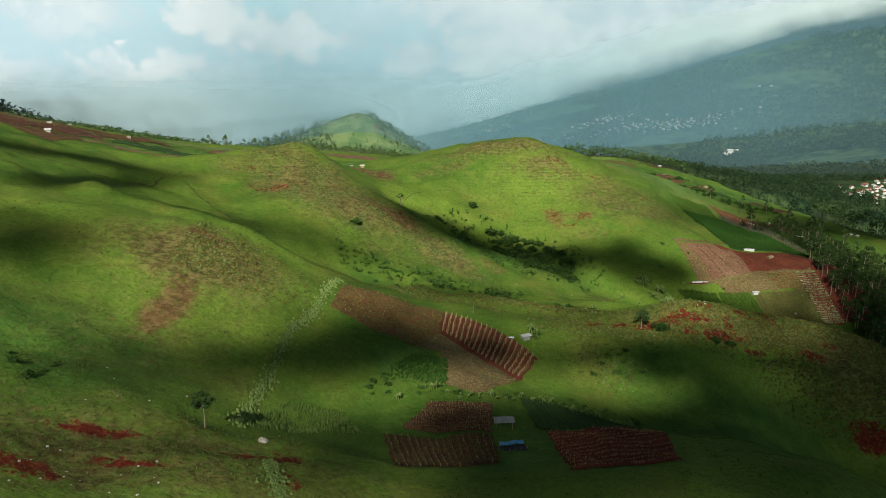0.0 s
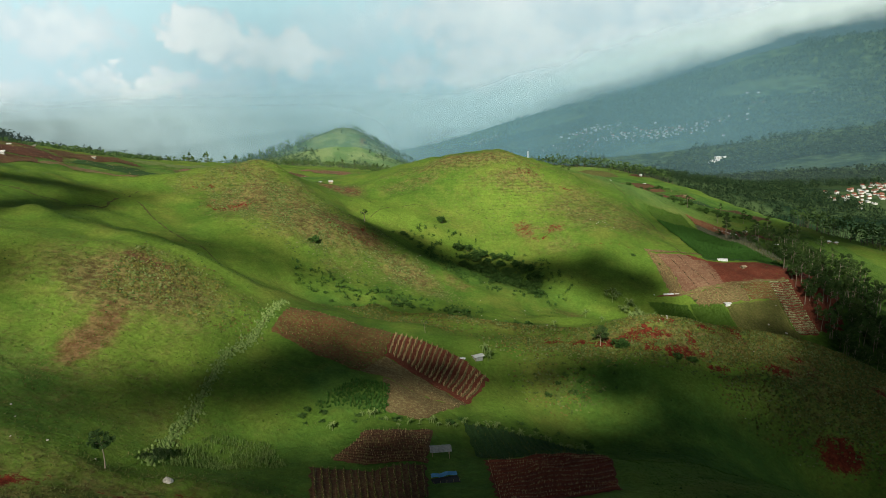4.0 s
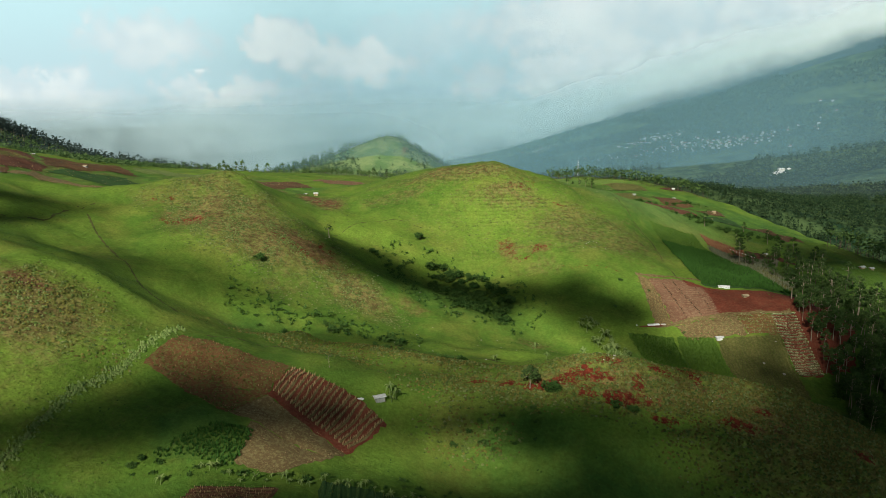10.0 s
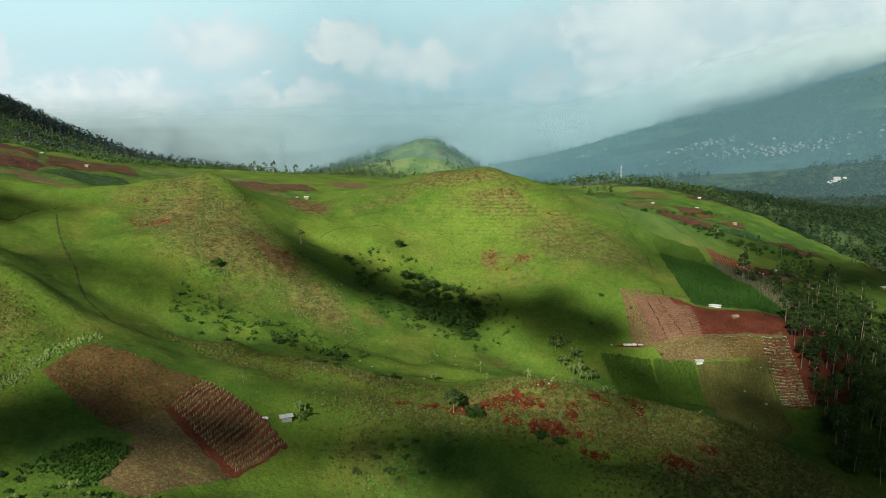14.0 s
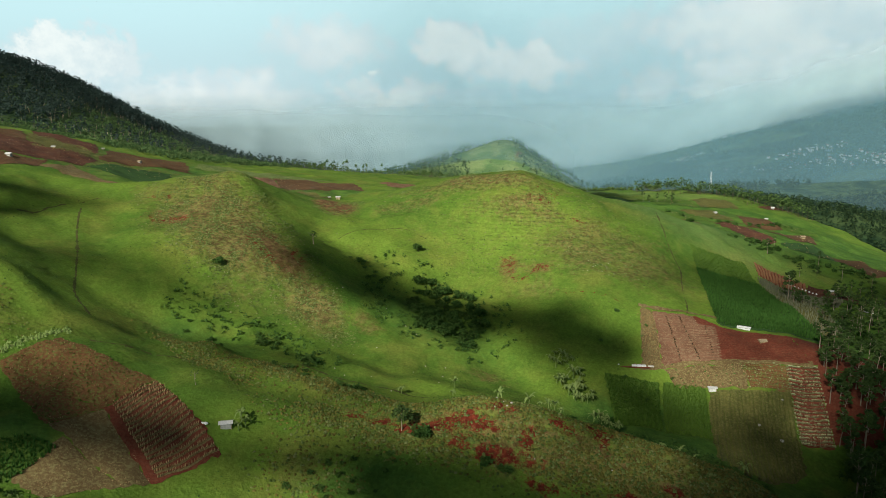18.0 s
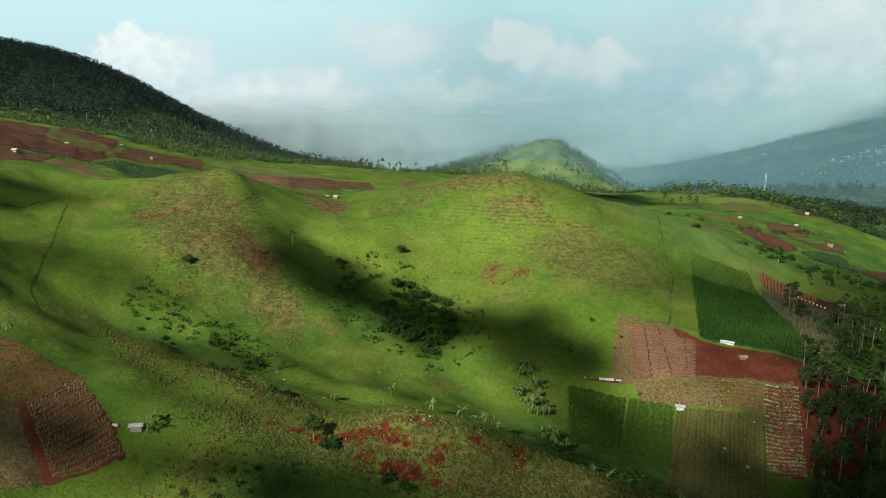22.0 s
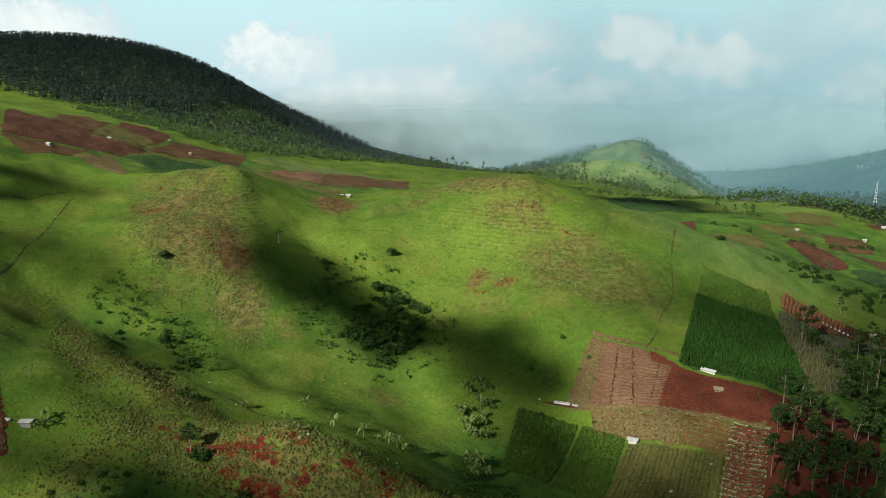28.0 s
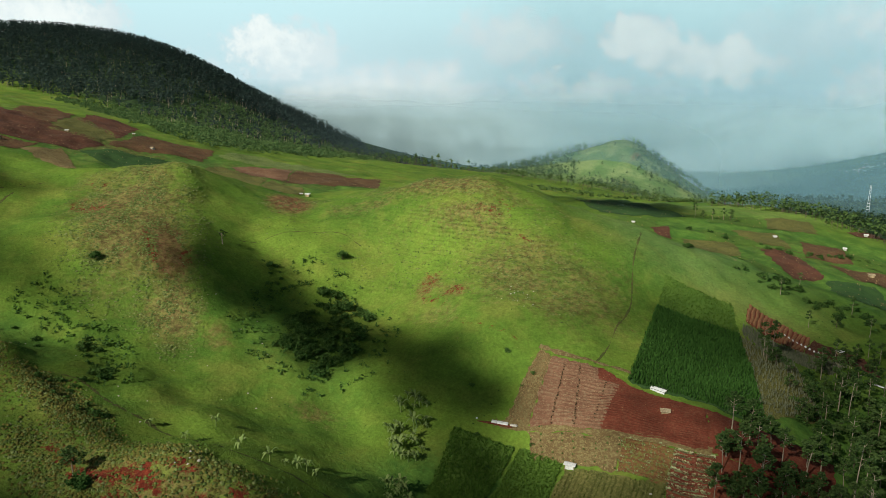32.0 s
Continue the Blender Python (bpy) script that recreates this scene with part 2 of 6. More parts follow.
    # little cattle steps that follow the contour, strongest where the grass is dry
    axis, wave = k.n.new("ShaderNodeSeparateXYZ"), k.math("MULTIPLY", k.noise(13, 3), 9.0)
    k.put(axis.inputs[0], k.place)
    step = k.math("SINE", k.math("ADD", k.math("MULTIPLY", axis.outputs[2], 4.4), wave))
    step = k.math("MULTIPLY", step, k.ramp(k.math("ADD", k.attr("dry"), k.noise(38, 3)), 0.45, 1.3, 0.03, 0.20))
    rough = k.math("ADD", k.math("MULTIPLY", clump, 2.0), k.math("ADD", k.math("MULTIPLY", streak, 0.9), blade))
    k.bump(k.math("ADD", rough, step), 0.85, 0.34)
    return k.done(both.outputs[2])


def soil_material(name, dark, light, straw, amount, wet=0.9):
    k = Mat(name, wet, 0.15)
    clod, big = k.noise(0.5, 5, 0.7), k.noise(6, 4)
    colour = k.mix(k.ramp(k.math("ADD", k.math("MULTIPLY", clod, 0.6), k.math("MULTIPLY", big, 0.5)), 0.4, 0.72), dark, light)
    colour = k.mix(k.math("MULTIPLY", k.ramp(k.noise(0.8, 5, 0.75), 0.47, 0.6), amount), colour, straw)
    k.bump(clod, 0.8, 0.25)
    return k.done(colour)


def leaf_material(name, dark, light, through=0.25, tint=None, per_thing=0.5):
    k = Mat(name, 0.8, 0.1)
    mixed = k.math("ADD", k.math("MULTIPLY", k.island(), 1.0 - per_thing), k.math("MULTIPLY", k.own(), per_thing))
    colour = k.mix(k.ramp(mixed, 0.1, 0.9), dark, light)
    if tint:
        colour = k.mix(k.ramp(k.island(), 0.72, 0.95), colour, tint)
    colour = k.mix(k.ramp(k.noise(0.35, 3), 0.35, 0.75, 0.0, 0.35), colour, light)
    return k.done(colour, through)


def plain_material(name, dark, light, size=0.6, roughness=0.8, metal=0.0, stretch=None, bump=0.3, specular=0.3):
    k = Mat(name, roughness, specular)
    k.b.inputs["Metallic"].default_value = metal
    grain, blot = k.noise(size, 5, 0.65, k.thing, stretch), k.noise(size * 6, 3, 0.5, k.thing)
    colour = k.mix(k.ramp(k.math("ADD", k.math("MULTIPLY", grain, 0.6), k.math("MULTIPLY", blot, 0.5)), 0.4, 0.72), dark, light)
    k.bump(grain, bump, 0.05)
    return k.done(colour)


PASTURE = ground_material()
RED_SOIL = soil_material("red_soil", (0.092, 0.023, 0.013), (0.172, 0.046, 0.026), (0.20, 0.11, 0.06), 0.25)
RUST_SOIL = soil_material("rust_soil", (0.098, 0.044, 0.018), (0.178, 0.086, 0.036), (0.120, 0.138, 0.036), 0.85)
STRAW_SOIL = soil_material("straw_covered_soil", (0.102, 0.066, 0.028), (0.168, 0.122, 0.052), (0.20, 0.175, 0.076), 0.85)
PINK_SOIL = soil_material("pinkish_soil", (0.120, 0.055, 0.032), (0.192, 0.104, 0.062), (0.225, 0.165, 0.098), 0.6)
YOUNG_SOIL = soil_material("green_covered_soil", (0.046, 0.100, 0.013), (0.086, 0.152, 0.022), (0.09, 0.16, 0.03), 0.7)
DARK_GREEN = soil_material("dark_crop_ground", (0.018, 0.052, 0.014), (0.040, 0.090, 0.022), (0.05, 0.10, 0.03), 0.6)
DULL_RED = soil_material("dull_red_soil", (0.058, 0.023, 0.015), (0.112, 0.044, 0.027), (0.15, 0.10, 0.055), 0.4)
DULL_RUST = soil_material("dull_rust_soil", (0.070, 0.034, 0.018), (0.125, 0.066, 0.034), (0.13, 0.11, 0.05), 0.6)
ORANGE_SOIL = soil_material("orange_dry_soil", (0.160, 0.070, 0.034), (0.255, 0.125, 0.062), (0.28, 0.18, 0.09), 0.4)
BROWN_SOIL = soil_material("brown_soil", (0.062, 0.030, 0.018), (0.130, 0.060, 0.032), (0.15, 0.13, 0.05), 0.6)
GREEN_SOIL = soil_material("weedy_soil", (0.060, 0.070, 0.018), (0.120, 0.115, 0.032), (0.17, 0.16, 0.055), 0.7)
TRACK_SOIL = soil_material("trodden_earth", (0.045, 0.060, 0.014), (0.10, 0.085, 0.03), (0.06, 0.095, 0.02), 0.6)
PALE_TRACK = soil_material("pale_grass_strip", (0.06, 0.11, 0.02), (0.14, 0.18, 0.05), (0.20, 0.23, 0.09), 0.7)
STRAW = leaf_material("dry_stalks", (0.24, 0.15, 0.065), (0.45, 0.33, 0.17), 0.1)
CABBAGE = leaf_material("pale_crop_leaves", (0.20, 0.26, 0.11), (0.42, 0.45, 0.25), 0.15)
CROP = leaf_material("dark_crop_leaves", (0.022, 0.075, 0.014), (0.055, 0.135, 0.024), 0.25)
WEED = leaf_material("bed_crop_leaves", (0.055, 0.085, 0.016), (0.125, 0.145, 0.035), 0.2)
YOUNG = leaf_material("young_crop_leaves", (0.048, 0.122, 0.015), (0.105, 0.185, 0.028), 0.25)
BLADES = leaf_material("grass_blades", (0.054, 0.124, 0.018), (0.114, 0.200, 0.030), 0.5, (0.145, 0.205, 0.042), 0.0)
FERN = leaf_material("brown_fern", (0.076, 0.086, 0.022), (0.172, 0.184, 0.052), 0.2, (0.17, 0.20, 0.08), 0.0)
SHRUB_LEAF = leaf_material("shrub_leaves", (0.026, 0.070, 0.015), (0.082, 0.152, 0.034), 0.25)
TREE_LEAF = leaf_material("tree_leaves", (0.032, 0.070, 0.020), (0.092, 0.148, 0.042), 0.25)
CLUMP = leaf_material("fern_clumps", (0.060, 0.096, 0.022), (0.142, 0.186, 0.052), 0.15, (0.180, 0.205, 0.080), 0.0)
GOLD = leaf_material("golden_grass", (0.080, 0.082, 0.018), (0.190, 0.172, 0.042), 0.2, (0.05, 0.095, 0.02), 0.0)
PALE_WEED = leaf_material("pale_weed_leaves", (0.105, 0.180, 0.040), (0.21, 0.29, 0.090), 0.25, None, 0.0)
TUSSOCK = leaf_material("dark_tussocks", (0.030, 0.072, 0.012), (0.075, 0.140, 0.024), 0.15, None, 0.0)
DRY_WEED = leaf_material("withered_weeds", (0.030, 0.022, 0.012), (0.065, 0.048, 0.022), 0.1, None, 0.0)
GREY_STALK = leaf_material("grey_stalks", (0.10, 0.115, 0.07), (0.21, 0.22, 0.14), 0.15, None, 0.0)
SCRUB_LEAF = leaf_material("slope_scrub_leaves", (0.050, 0.105, 0.036), (0.115, 0.180, 0.066), 0.4, None, 0.0)
PINE_LEAF = leaf_material("forest_needles", (0.030, 0.052, 0.046), (0.050, 0.078, 0.064), 0.38, None, 0.0)
FAR_LEAF = leaf_material("valley_tree_leaves", (0.012, 0.034, 0.018), (0.046, 0.084, 0.034), 0.35, (0.07, 0.11, 0.04), 0.0)
BANANA_LEAF = leaf_material("banana_leaves", (0.10, 0.17, 0.045), (0.23, 0.30, 0.10), 0.3)
BARK = plain_material("pale_bark", (0.20, 0.155, 0.11), (0.42, 0.36, 0.27), 0.5, 0.9, 0.0, (1, 1, 0.25))
DARK_BARK = plain_material("dark_bark", (0.05, 0.038, 0.027), (0.12, 0.095, 0.065), 0.5, 0.9)
TIN = plain_material("whitened_tin", (0.50, 0.51, 0.50), (0.78, 0.79, 0.77), 0.5, 0.5, 0.2, None, 0.2, 0.4)
GREY_TIN = plain_material("weathered_tin", (0.22, 0.23, 0.22), (0.42, 0.42, 0.40), 0.5, 0.6, 0.2, None, 0.2, 0.4)
SHEETING = plain_material("white_sheeting", (0.62, 0.64, 0.64), (0.85, 0.86, 0.86), 0.8, 0.4, 0.0, None, 0.25, 0.4)
BLUE_SHEET = plain_material("blue_tarpaulin", (0.05, 0.20, 0.40), (0.12, 0.36, 0.62), 0.7, 0.4, 0.0, None, 0.3, 0.4)
DARK_CLOTH = plain_material("dark_netting", (0.012, 0.014, 0.016), (0.035, 0.038, 0.04), 0.4, 0.8)
BAMBOO = plain_material("bamboo", (0.20, 0.15, 0.08), (0.40, 0.31, 0.18), 0.3, 0.7, 0.0, (1, 1, 0.3))
THATCH = plain_material("thatch", (0.22, 0.17, 0.10), (0.45, 0.37, 0.24), 0.25, 0.95)
TILE = plain_material("roof_tiles", (0.15, 0.056, 0.036), (0.29, 0.115, 0.072), 0.8, 0.85)
PLASTER = plain_material("white_plaster", (0.50, 0.49, 0.46), (0.78, 0.77, 0.73), 1.2, 0.85)
STONE = plain_material("pale_stone", (0.30, 0.28, 0.24), (0.55, 0.52, 0.46), 0.4, 0.9)
# darker copy of the white plaster, toned down for the hazy far village
DIM_PLASTER = plain_material("dimmed_plaster", (0.24, 0.25, 0.25), (0.40, 0.41, 0.40), 1.2, 0.85)
PAINT = plain_material("mast_paint", (0.60, 0.60, 0.60), (0.80, 0.80, 0.80), 2.0, 0.6)


# relief: rounded hills and hollows as (x, y, width, height)
RANGES = [
    (-328, 651, 1100, 99.5), (-1864, 2076, 1100, 81.0), (2322, 2546, 1100, 170.6), (932, 3167, 600, -40.8),
    (-637, 2832, 600, -79.2), (1555, 1286, 600, 59.8), (629, 3572, 600, 0.9), (2101, 1291, 600, 75.9),
    (2020, 3588, 600, 68.1), (-1425, 1591, 600, -48.1), (2075, 3180, 600, 65.1), (-1599, 3345, 600, 8.3),
    (1415, 2379, 600, 83.6), (-1639, 583, 600, 91.3), (2237, 1499, 600, 70.0), (2088, 2847, 600, 52.9),
    (-1610, 2122, 600, -36.6), (2102, 3448, 600, 72.1), (1960, 2102, 600, 101.4), (-67, 2131, 300, -58.1),
    (1294, 1475, 300, -36.4), (-1137, 1762, 300, -37.1), (-1253, 696, 300, 7.9), (-907, 216, 300, 49.1),
    (1052, 2097, 300, 101.1), (733, 1702, 300, 3.2), (-1045, 2258, 300, -24.3), (-265, 2425, 300, 71.1),
    (-1228, 992, 300, 61.6), (-822, -210, 300, 40.4), (-61, 1335, 300, -63.0), (-228, 1966, 300, -60.4),
    (432, 1038, 300, -66.2), (310, 2420, 300, 75.5), (-780, 2039, 300, 22.0), (308, 1931, 300, -12.1),
    (-413, -287, 300, 48.1), (-939, 999, 300, 68.2), (-989, 1453, 300, -35.4), (-485, 1615, 300, -49.5),
]
HILLS = [
    (423, 524, 160, -26.9), (-677, 836, 160, 53.1), (-690, 641, 160, -42.1), (-507, 1116, 160, -37.2),
    (412, 1351, 160, -9.5), (-343, 1008, 160, -24.0), (-535, 378, 160, 26.8), (637, 415, 160, -25.8),
    (-242, -152, 160, 18.1), (-688, 1106, 160, -39.5), (109, 982, 160, -16.8), (-313, 750, 160, -15.9),
    (-545, 983, 160, -26.9), (211, 63, 90, -36.2), (-10, 726, 90, -7.3), (-300, 110, 90, 19.8),
    (-140, 1220, 90, 10.0), (244, 231, 90, -47.6), (-136, 858, 90, 2.8), (-82, 577, 90, -2.5),
    (321, 564, 90, -11.7), (-230, 256, 90, 26.3), (-260, 1079, 90, 21.9), (-290, 410, 90, 12.2),
    (196, 691, 90, 19.5),
]
KNOLLS = [
    (-131, 1107, 68, 49.0), (-120, 1100, 25, 11.0), (-62, 1088, 42, 9.0), (44, 257, 55, -17.8), (-168, 142, 55, 9.1), (168, 515, 55, 2.4),
]
BUMPS = [
    (46, 399, 34, 25.5), (8, 135, 34, -4.6), (-27, 401, 34, 1.9), (105, 458, 34, -5.7),
    (-2, 428, 34, 8.4), (117, 421, 34, 16.1), (-24, 138, 24, -8.6), (-94, 318, 24, 3.5),
    (-76, 148, 24, -4.0), (80, 220, 24, 12.7), (35, 342, 24, -11.2), (106, 217, 24, 5.1),
    (-72, 346, 24, 14.8), (-36, 281, 24, 9.9), (153, 385, 24, -9.0), (167, 313, 24, 11.3),
    (-74, 203, 24, 7.9), (93, 335, 24, 5.5), (113, 172, 24, -18.1), (65, 124, 24, 7.2),
    (160, 261, 24, -5.2), (-85, 275, 24, -4.7), (-47, 301, 24, 2.0), (-27, 252, 24, -10.2),
    (26, 221, 24, 5.1), (47, 168, 24, -11.5), (142, 216, 24, 15.6), (101, 274, 24, -6.8),
    (-61, 327, 15, 3.0), (15, 343, 11, 2.6), (157, 369, 15, 5.6), (182, 372, 14, 2.0),
]


def relief(x, y):
    """Height of the smooth land at arrays x, y."""
    h = np.full(np.broadcast(x, y).shape, -60.0)
    for cx, cy, wide, high in RANGES + HILLS + KNOLLS + BUMPS:
        h = h + high * np.exp(-((x - cx) ** 2 + (y - cy) ** 2) / (2.0 * wide * wide))
    return h


def rough_land(x, y):
    """Small uneven swells of the pasture, some decimetres high."""
    h = 0.0 * x * y
    waves = np.random.RandomState(5)
    for length, high in ((46, 0.55), (31, 0.4), (21, 0.28), (14, 0.2), (9, 0.12), (6, 0.08)):
        for k in range(4):
            turn, shift = waves.uniform(0, 6.283), waves.uniform(0, 6.283)
            bend = 0.8 * np.sin((x * np.sin(turn) - y * np.cos(turn)) * 2.1 / length + shift * 2)
            h = h + high * 0.5 * np.sin((x * np.cos(turn) + y * np.sin(turn)) * 6.283 / length + shift + bend)
    return h


# sharper edges: a line along the crest, its height, and the half width of the bank
CREST = [
    ([(-7, 231), (8, 226), (20, 223), (38, 221), (62, 217), (84, 220), (104, 224), (122, 222), (150, 216)], 2.5, 5.0),
    ([(-112, 228), (-90, 219), (-73, 212), (-57, 213), (-38, 212), (-22, 221), (-7, 231)], 2.2, 5.5),
    ([(-92, 246), (-66, 238), (-44, 234), (-26, 240), (-10, 248)], -1.6, 8.0),
    ([(-62, 338), (-38, 322), (-18, 306), (6, 290), (28, 276)], 1.2, 6.0),
    ([(-14, 246), (4, 254), (24, 240), (48, 236), (76, 234), (100, 240)], -1.0, 5.0),
    ([(-120, 262), (-112, 283), (-110, 304), (-104, 330)], -0.9, 2.5),
    ([(-24, 336), (2, 330), (20, 320), (36, 308), (52, 294), (70, 278)], -2.6, 9.0),
    ([(-66, 336), (-40, 322), (-16, 302), (6, 288), (27, 277)], 2.2, 14.0),
    ([(-30, 345), (-6, 366), (6, 369), (34, 356)], 0.6, 2.0),
    ([(-60, 107), (-45, 112), (-20, 115), (10, 112)], 0.8, 3.0),
    ([(-64, 92), (-45, 99), (-30, 104), (-20, 108)], 0.7, 2.2),
    ([(52, 176), (80, 178), (110, 186), (140, 180)], 0.9, 3.0),
]


def banks(x, y):
    """Crests and ditches that are sharper than the hills."""
    h = 0.0 * x * y
    for line, high, half in CREST:
        best = np.full(h.shape, 1e9)
        for (ax, ay), (bx, by) in zip(line[:-1], line[1:]):
            dx, dy = bx - ax, by - ay
            t = np.clip(((x - ax) * dx + (y - ay) * dy) / (dx * dx + dy * dy), 0, 1)
            best = np.minimum(best, (x - ax - t * dx) ** 2 + (y - ay - t * dy) ** 2)
        h = h + high * np.exp(-best / (half * half)) - 0.45 * high * np.exp(-best / (half * half * 6))
    return h


def past_edge(x, y):
    """Metres past the edge of the plateau, where the land falls to the wooded valley."""
    return x - np.interp(y, (440, 470, 530, 580, 612, 640, 700), (252, 252, 248, 228, 196, 146, 95))


def valley_drop(x, y):
    d = past_edge(x, y)
    fall, back = np.clip(d / 38, 0, 1), np.clip((d - 60) / 150, 0, 1)
    near = np.clip((y - 425) / 40, 0, 1) * np.clip((760 - y) / 80, 0, 1)
    return -22.0 * near * fall * fall * (3 - 2 * fall) * (1 - back * back * (3 - 2 * back))


def land(x, y):
    x, y = np.asarray(x, float), np.asarray(y, float)
    return relief(x, y) + rough_land(x, y) + banks(x, y) + valley_drop(x, y)


def steps(lo, hi, fine, low_end, high_end, grow=1.09):
    """Grid lines: even between lo and hi, then ever wider out to the ends."""
    line = list(np.arange(lo, hi + 0.01, fine))
    d = fine
    while line[-1] < high_end:
        d *= grow
        line.append(line[-1] + d)
    d = fine
    while line[0] > low_end:
        d *= grow
        line.insert(0, line[0] - d)
    return np.array(line)


def sheet(name, xs, ys, mat, lift=0.0):
    """A smooth ground sheet over grid lines xs, ys."""
    gx, gy = np.meshgrid(xs, ys)
    gz = land(gx, gy) + lift
    n, m = len(xs), len(ys)
    verts = np.stack([gx, gy, gz], -1).reshape(-1, 3)
    i = np.arange(n * m).reshape(m, n)
    quads = np.stack([i[:-1, :-1], i[:-1, 1:], i[1:, 1:], i[1:, :-1]], -1).reshape(-1, 4)
    me = bpy.data.meshes.new(name)
    me.vertices.add(len(verts)); me.vertices.foreach_set("co", verts.ravel())
    me.loops.add(quads.size); me.loops.foreach_set("vertex_index", quads.ravel())
    me.polygons.add(len(quads)); me.polygons.foreach_set("loop_start", np.arange(0, quads.size, 4))
    me.update(calc_edges=True)
    me.polygons.foreach_set("use_smooth", np.ones(len(quads), bool))
    me.materials.append(mat)
    return new(name, me)


# ---- the land ----
# what grows where: (x, y, half width, half depth, turn in degrees, amount)
DRY = [
    (-48, 300, 42, 22, -35, 0.85), (-2, 280, 22, 10, -32, 0.75), (-74, 330, 16, 14, 0, 0.65), (-80, 318, 22, 16, 0, 0.5), (30, 392, 40, 10, 0, 0.75), (52, 374, 26, 8, 0, 0.6), (0, 378, 22, 7, 15, 0.5), (110, 360, 14, 30, 0, 0.35), (60, 378, 12, 8, 0, 0.7),
    (92, 358, 36, 22, 0, 0.6), (60, 350, 22, 12, 0, 0.35), (-8, 330, 10, 8, 0, 0.3), (-64, 184, 24, 18, 0, 0.85), (-36, 372, 12, 16, 20, 0.7), (85, 213, 46, 10, 5, 0.7),
    (132, 211, 34, 22, 0, 0.75), (30, 224, 22, 6, -10, 0.55), (-52, 98, 44, 16, 10, 0.65), (-60, 146, 32, 26, 0, 0.35), (70, 330, 10, 8, 0, 0.45),
    (-12, 228, 30, 5, -25, 0.45), (64, 274, 8, 6, 0, 0.4), (45, 192, 10, 8, 0, 0.3),
    (64, 366, 62, 40, 0, 0.30), (-195, 375, 80, 42, 0, 0.6), (-110, 430, 50, 36, 0, 0.45), (160, 520, 40, 40, 0, 0.3),
]
BARE = [
    (-64, 160, 5, 14, -8, 0.95), (-65, 196, 8, 4, 0, 0.8), (-36, 372, 10, 13, 20, 1.0), (30, 394, 36, 3.5, 0, 0.3), (60, 377, 20, 4, -15, 0.35),
    (-22, 296, 20, 7, -35, 0.8), (54, 346, 5, 10, 20, 0.7), (68, 342, 7, 5, 0, 0.7), (-72, 300, 14, 6, 0, 0.7), (20, 280, 8, 6, -30, 0.6), (64, 274, 8, 5, 0, 0.5),
    (-111, 1045, 9, 7, 20, 1.3), (-66, 1053, 15, 7, 0, 1.3), (-48, 1062, 9, 6, 0, 1.2), (-85, 1005, 14, 10, 0, 0.8), (-96, 1066, 6, 8, 0, 0.8), (-350, 760, 40, 26, -30, 1.0), (100, 212, 50, 8, 0, 0.5),
]
# paler grass; on the far hill the tone takes in distance haze
PALE = [(-110, 1080, 130, 110, 0, 1.0), (90, 620, 60, 30, 0, 0.35), (-380, 640, 120, 110, 0, 0.4), (120, 430, 50, 30, -20, 0.4)]
SOIL = [
    (47, 212, 4.6, 1.7, 0, 0.85), (56, 210.5, 4.6, 1.8, 0, 0.9), (63, 209.5, 5.8, 2.2, 0, 0.95), (71, 211.5, 4.6, 3.1, 20, 1.0), (77, 213, 5.8, 3.1, -10, 1.0), (82, 218, 4.6, 2.0, 0, 0.8),
    (75, 206.5, 3.4, 3.4, 20, 0.95), (81, 205.5, 3.4, 2.8, 0, 1.0), (86, 207, 3.4, 2.5, 0, 0.95), (89, 213, 1.7, 5.6, 0, 0.95), (96, 220, 4.6, 2.0, -20, 0.9), (92, 208, 3.4, 1.7, 30, 0.8),
    (104, 221, 2.3, 5.6, 35, 0.9), (109, 226, 2.3, 4.9, 35, 0.9), (94, 203.5, 5.8, 1.8, 0, 0.9), (102, 205, 3.4, 1.5, 0, 0.8), (113, 207, 6.9, 2.1, 0, 0.9), (121, 212, 3.4, 1.7, -20, 0.8), (123, 187, 7, 5, 0, 1.1),
    (143, 205, 4, 2, 0, 0.8), (-54, 103.5, 8, 1.8, 15, 1.0), (-59, 89, 7, 3, 0, 0.9), (-46, 96, 7, 1.6, 10, 0.9),
]
SCARS = [
    (-28, 292, 12, 3, -30, 0.66), (-16, 298, 8, 2.5, -40, 0.66), (64, 386, 9, 2.0, -20, 0.5), (78, 374, 6, 2.0, -20, 0.5),
    (54, 348, 4, 8, 20, 0.58), (68, 342, 5, 3, 0, 0.66), (90, 326, 14, 1.2, -5, 0.6), (-68, 300, 7, 2.2, 0, 0.8),
    (-26, 108, 3, 3, 0, 0.95), (-33, 106.5, 6, 1, 5, 0.8), 
    (-74, 296, 10, 2.5, 5, 0.68), (60, 380, 9, 3, 0, 0.5), (62, 337, 7, 2, -20, 0.6),
    (-24, 100, 5, 1.6, -55, 0.95), (-31, 105, 6, 1.0, 30, 0.8), (-12, 119, 3, 1, 0, 0.8), (-86, 312, 7, 3, 0, 0.6), (20, 213, 5, 1.4, -60, 0.6), 
]
LUSH = [
    (-9, 164, 9, 9, 0, 0.9), (35, 300, 40, 24, -20, 0.5), (115, 262, 26, 24, 0, 0.9), (0, 130, 60, 22, 0, 0.5),
    (80, 170, 40, 26, 0, 0.6), (-15, 240, 26, 10, 0, 0.5), (60, 192, 20, 10, 0, 0.5), (205, 330, 60, 60, 0, 0.6),
    (-80, 130, 40, 26, 0, 0.55), (-120, 365, 30, 30, 0, 0.5), (155, 510, 90, 80, 0, 0.9), (-180, 385, 90, 60, 0, 0.9), (-100, 440, 60, 50, 0, 0.8),
]


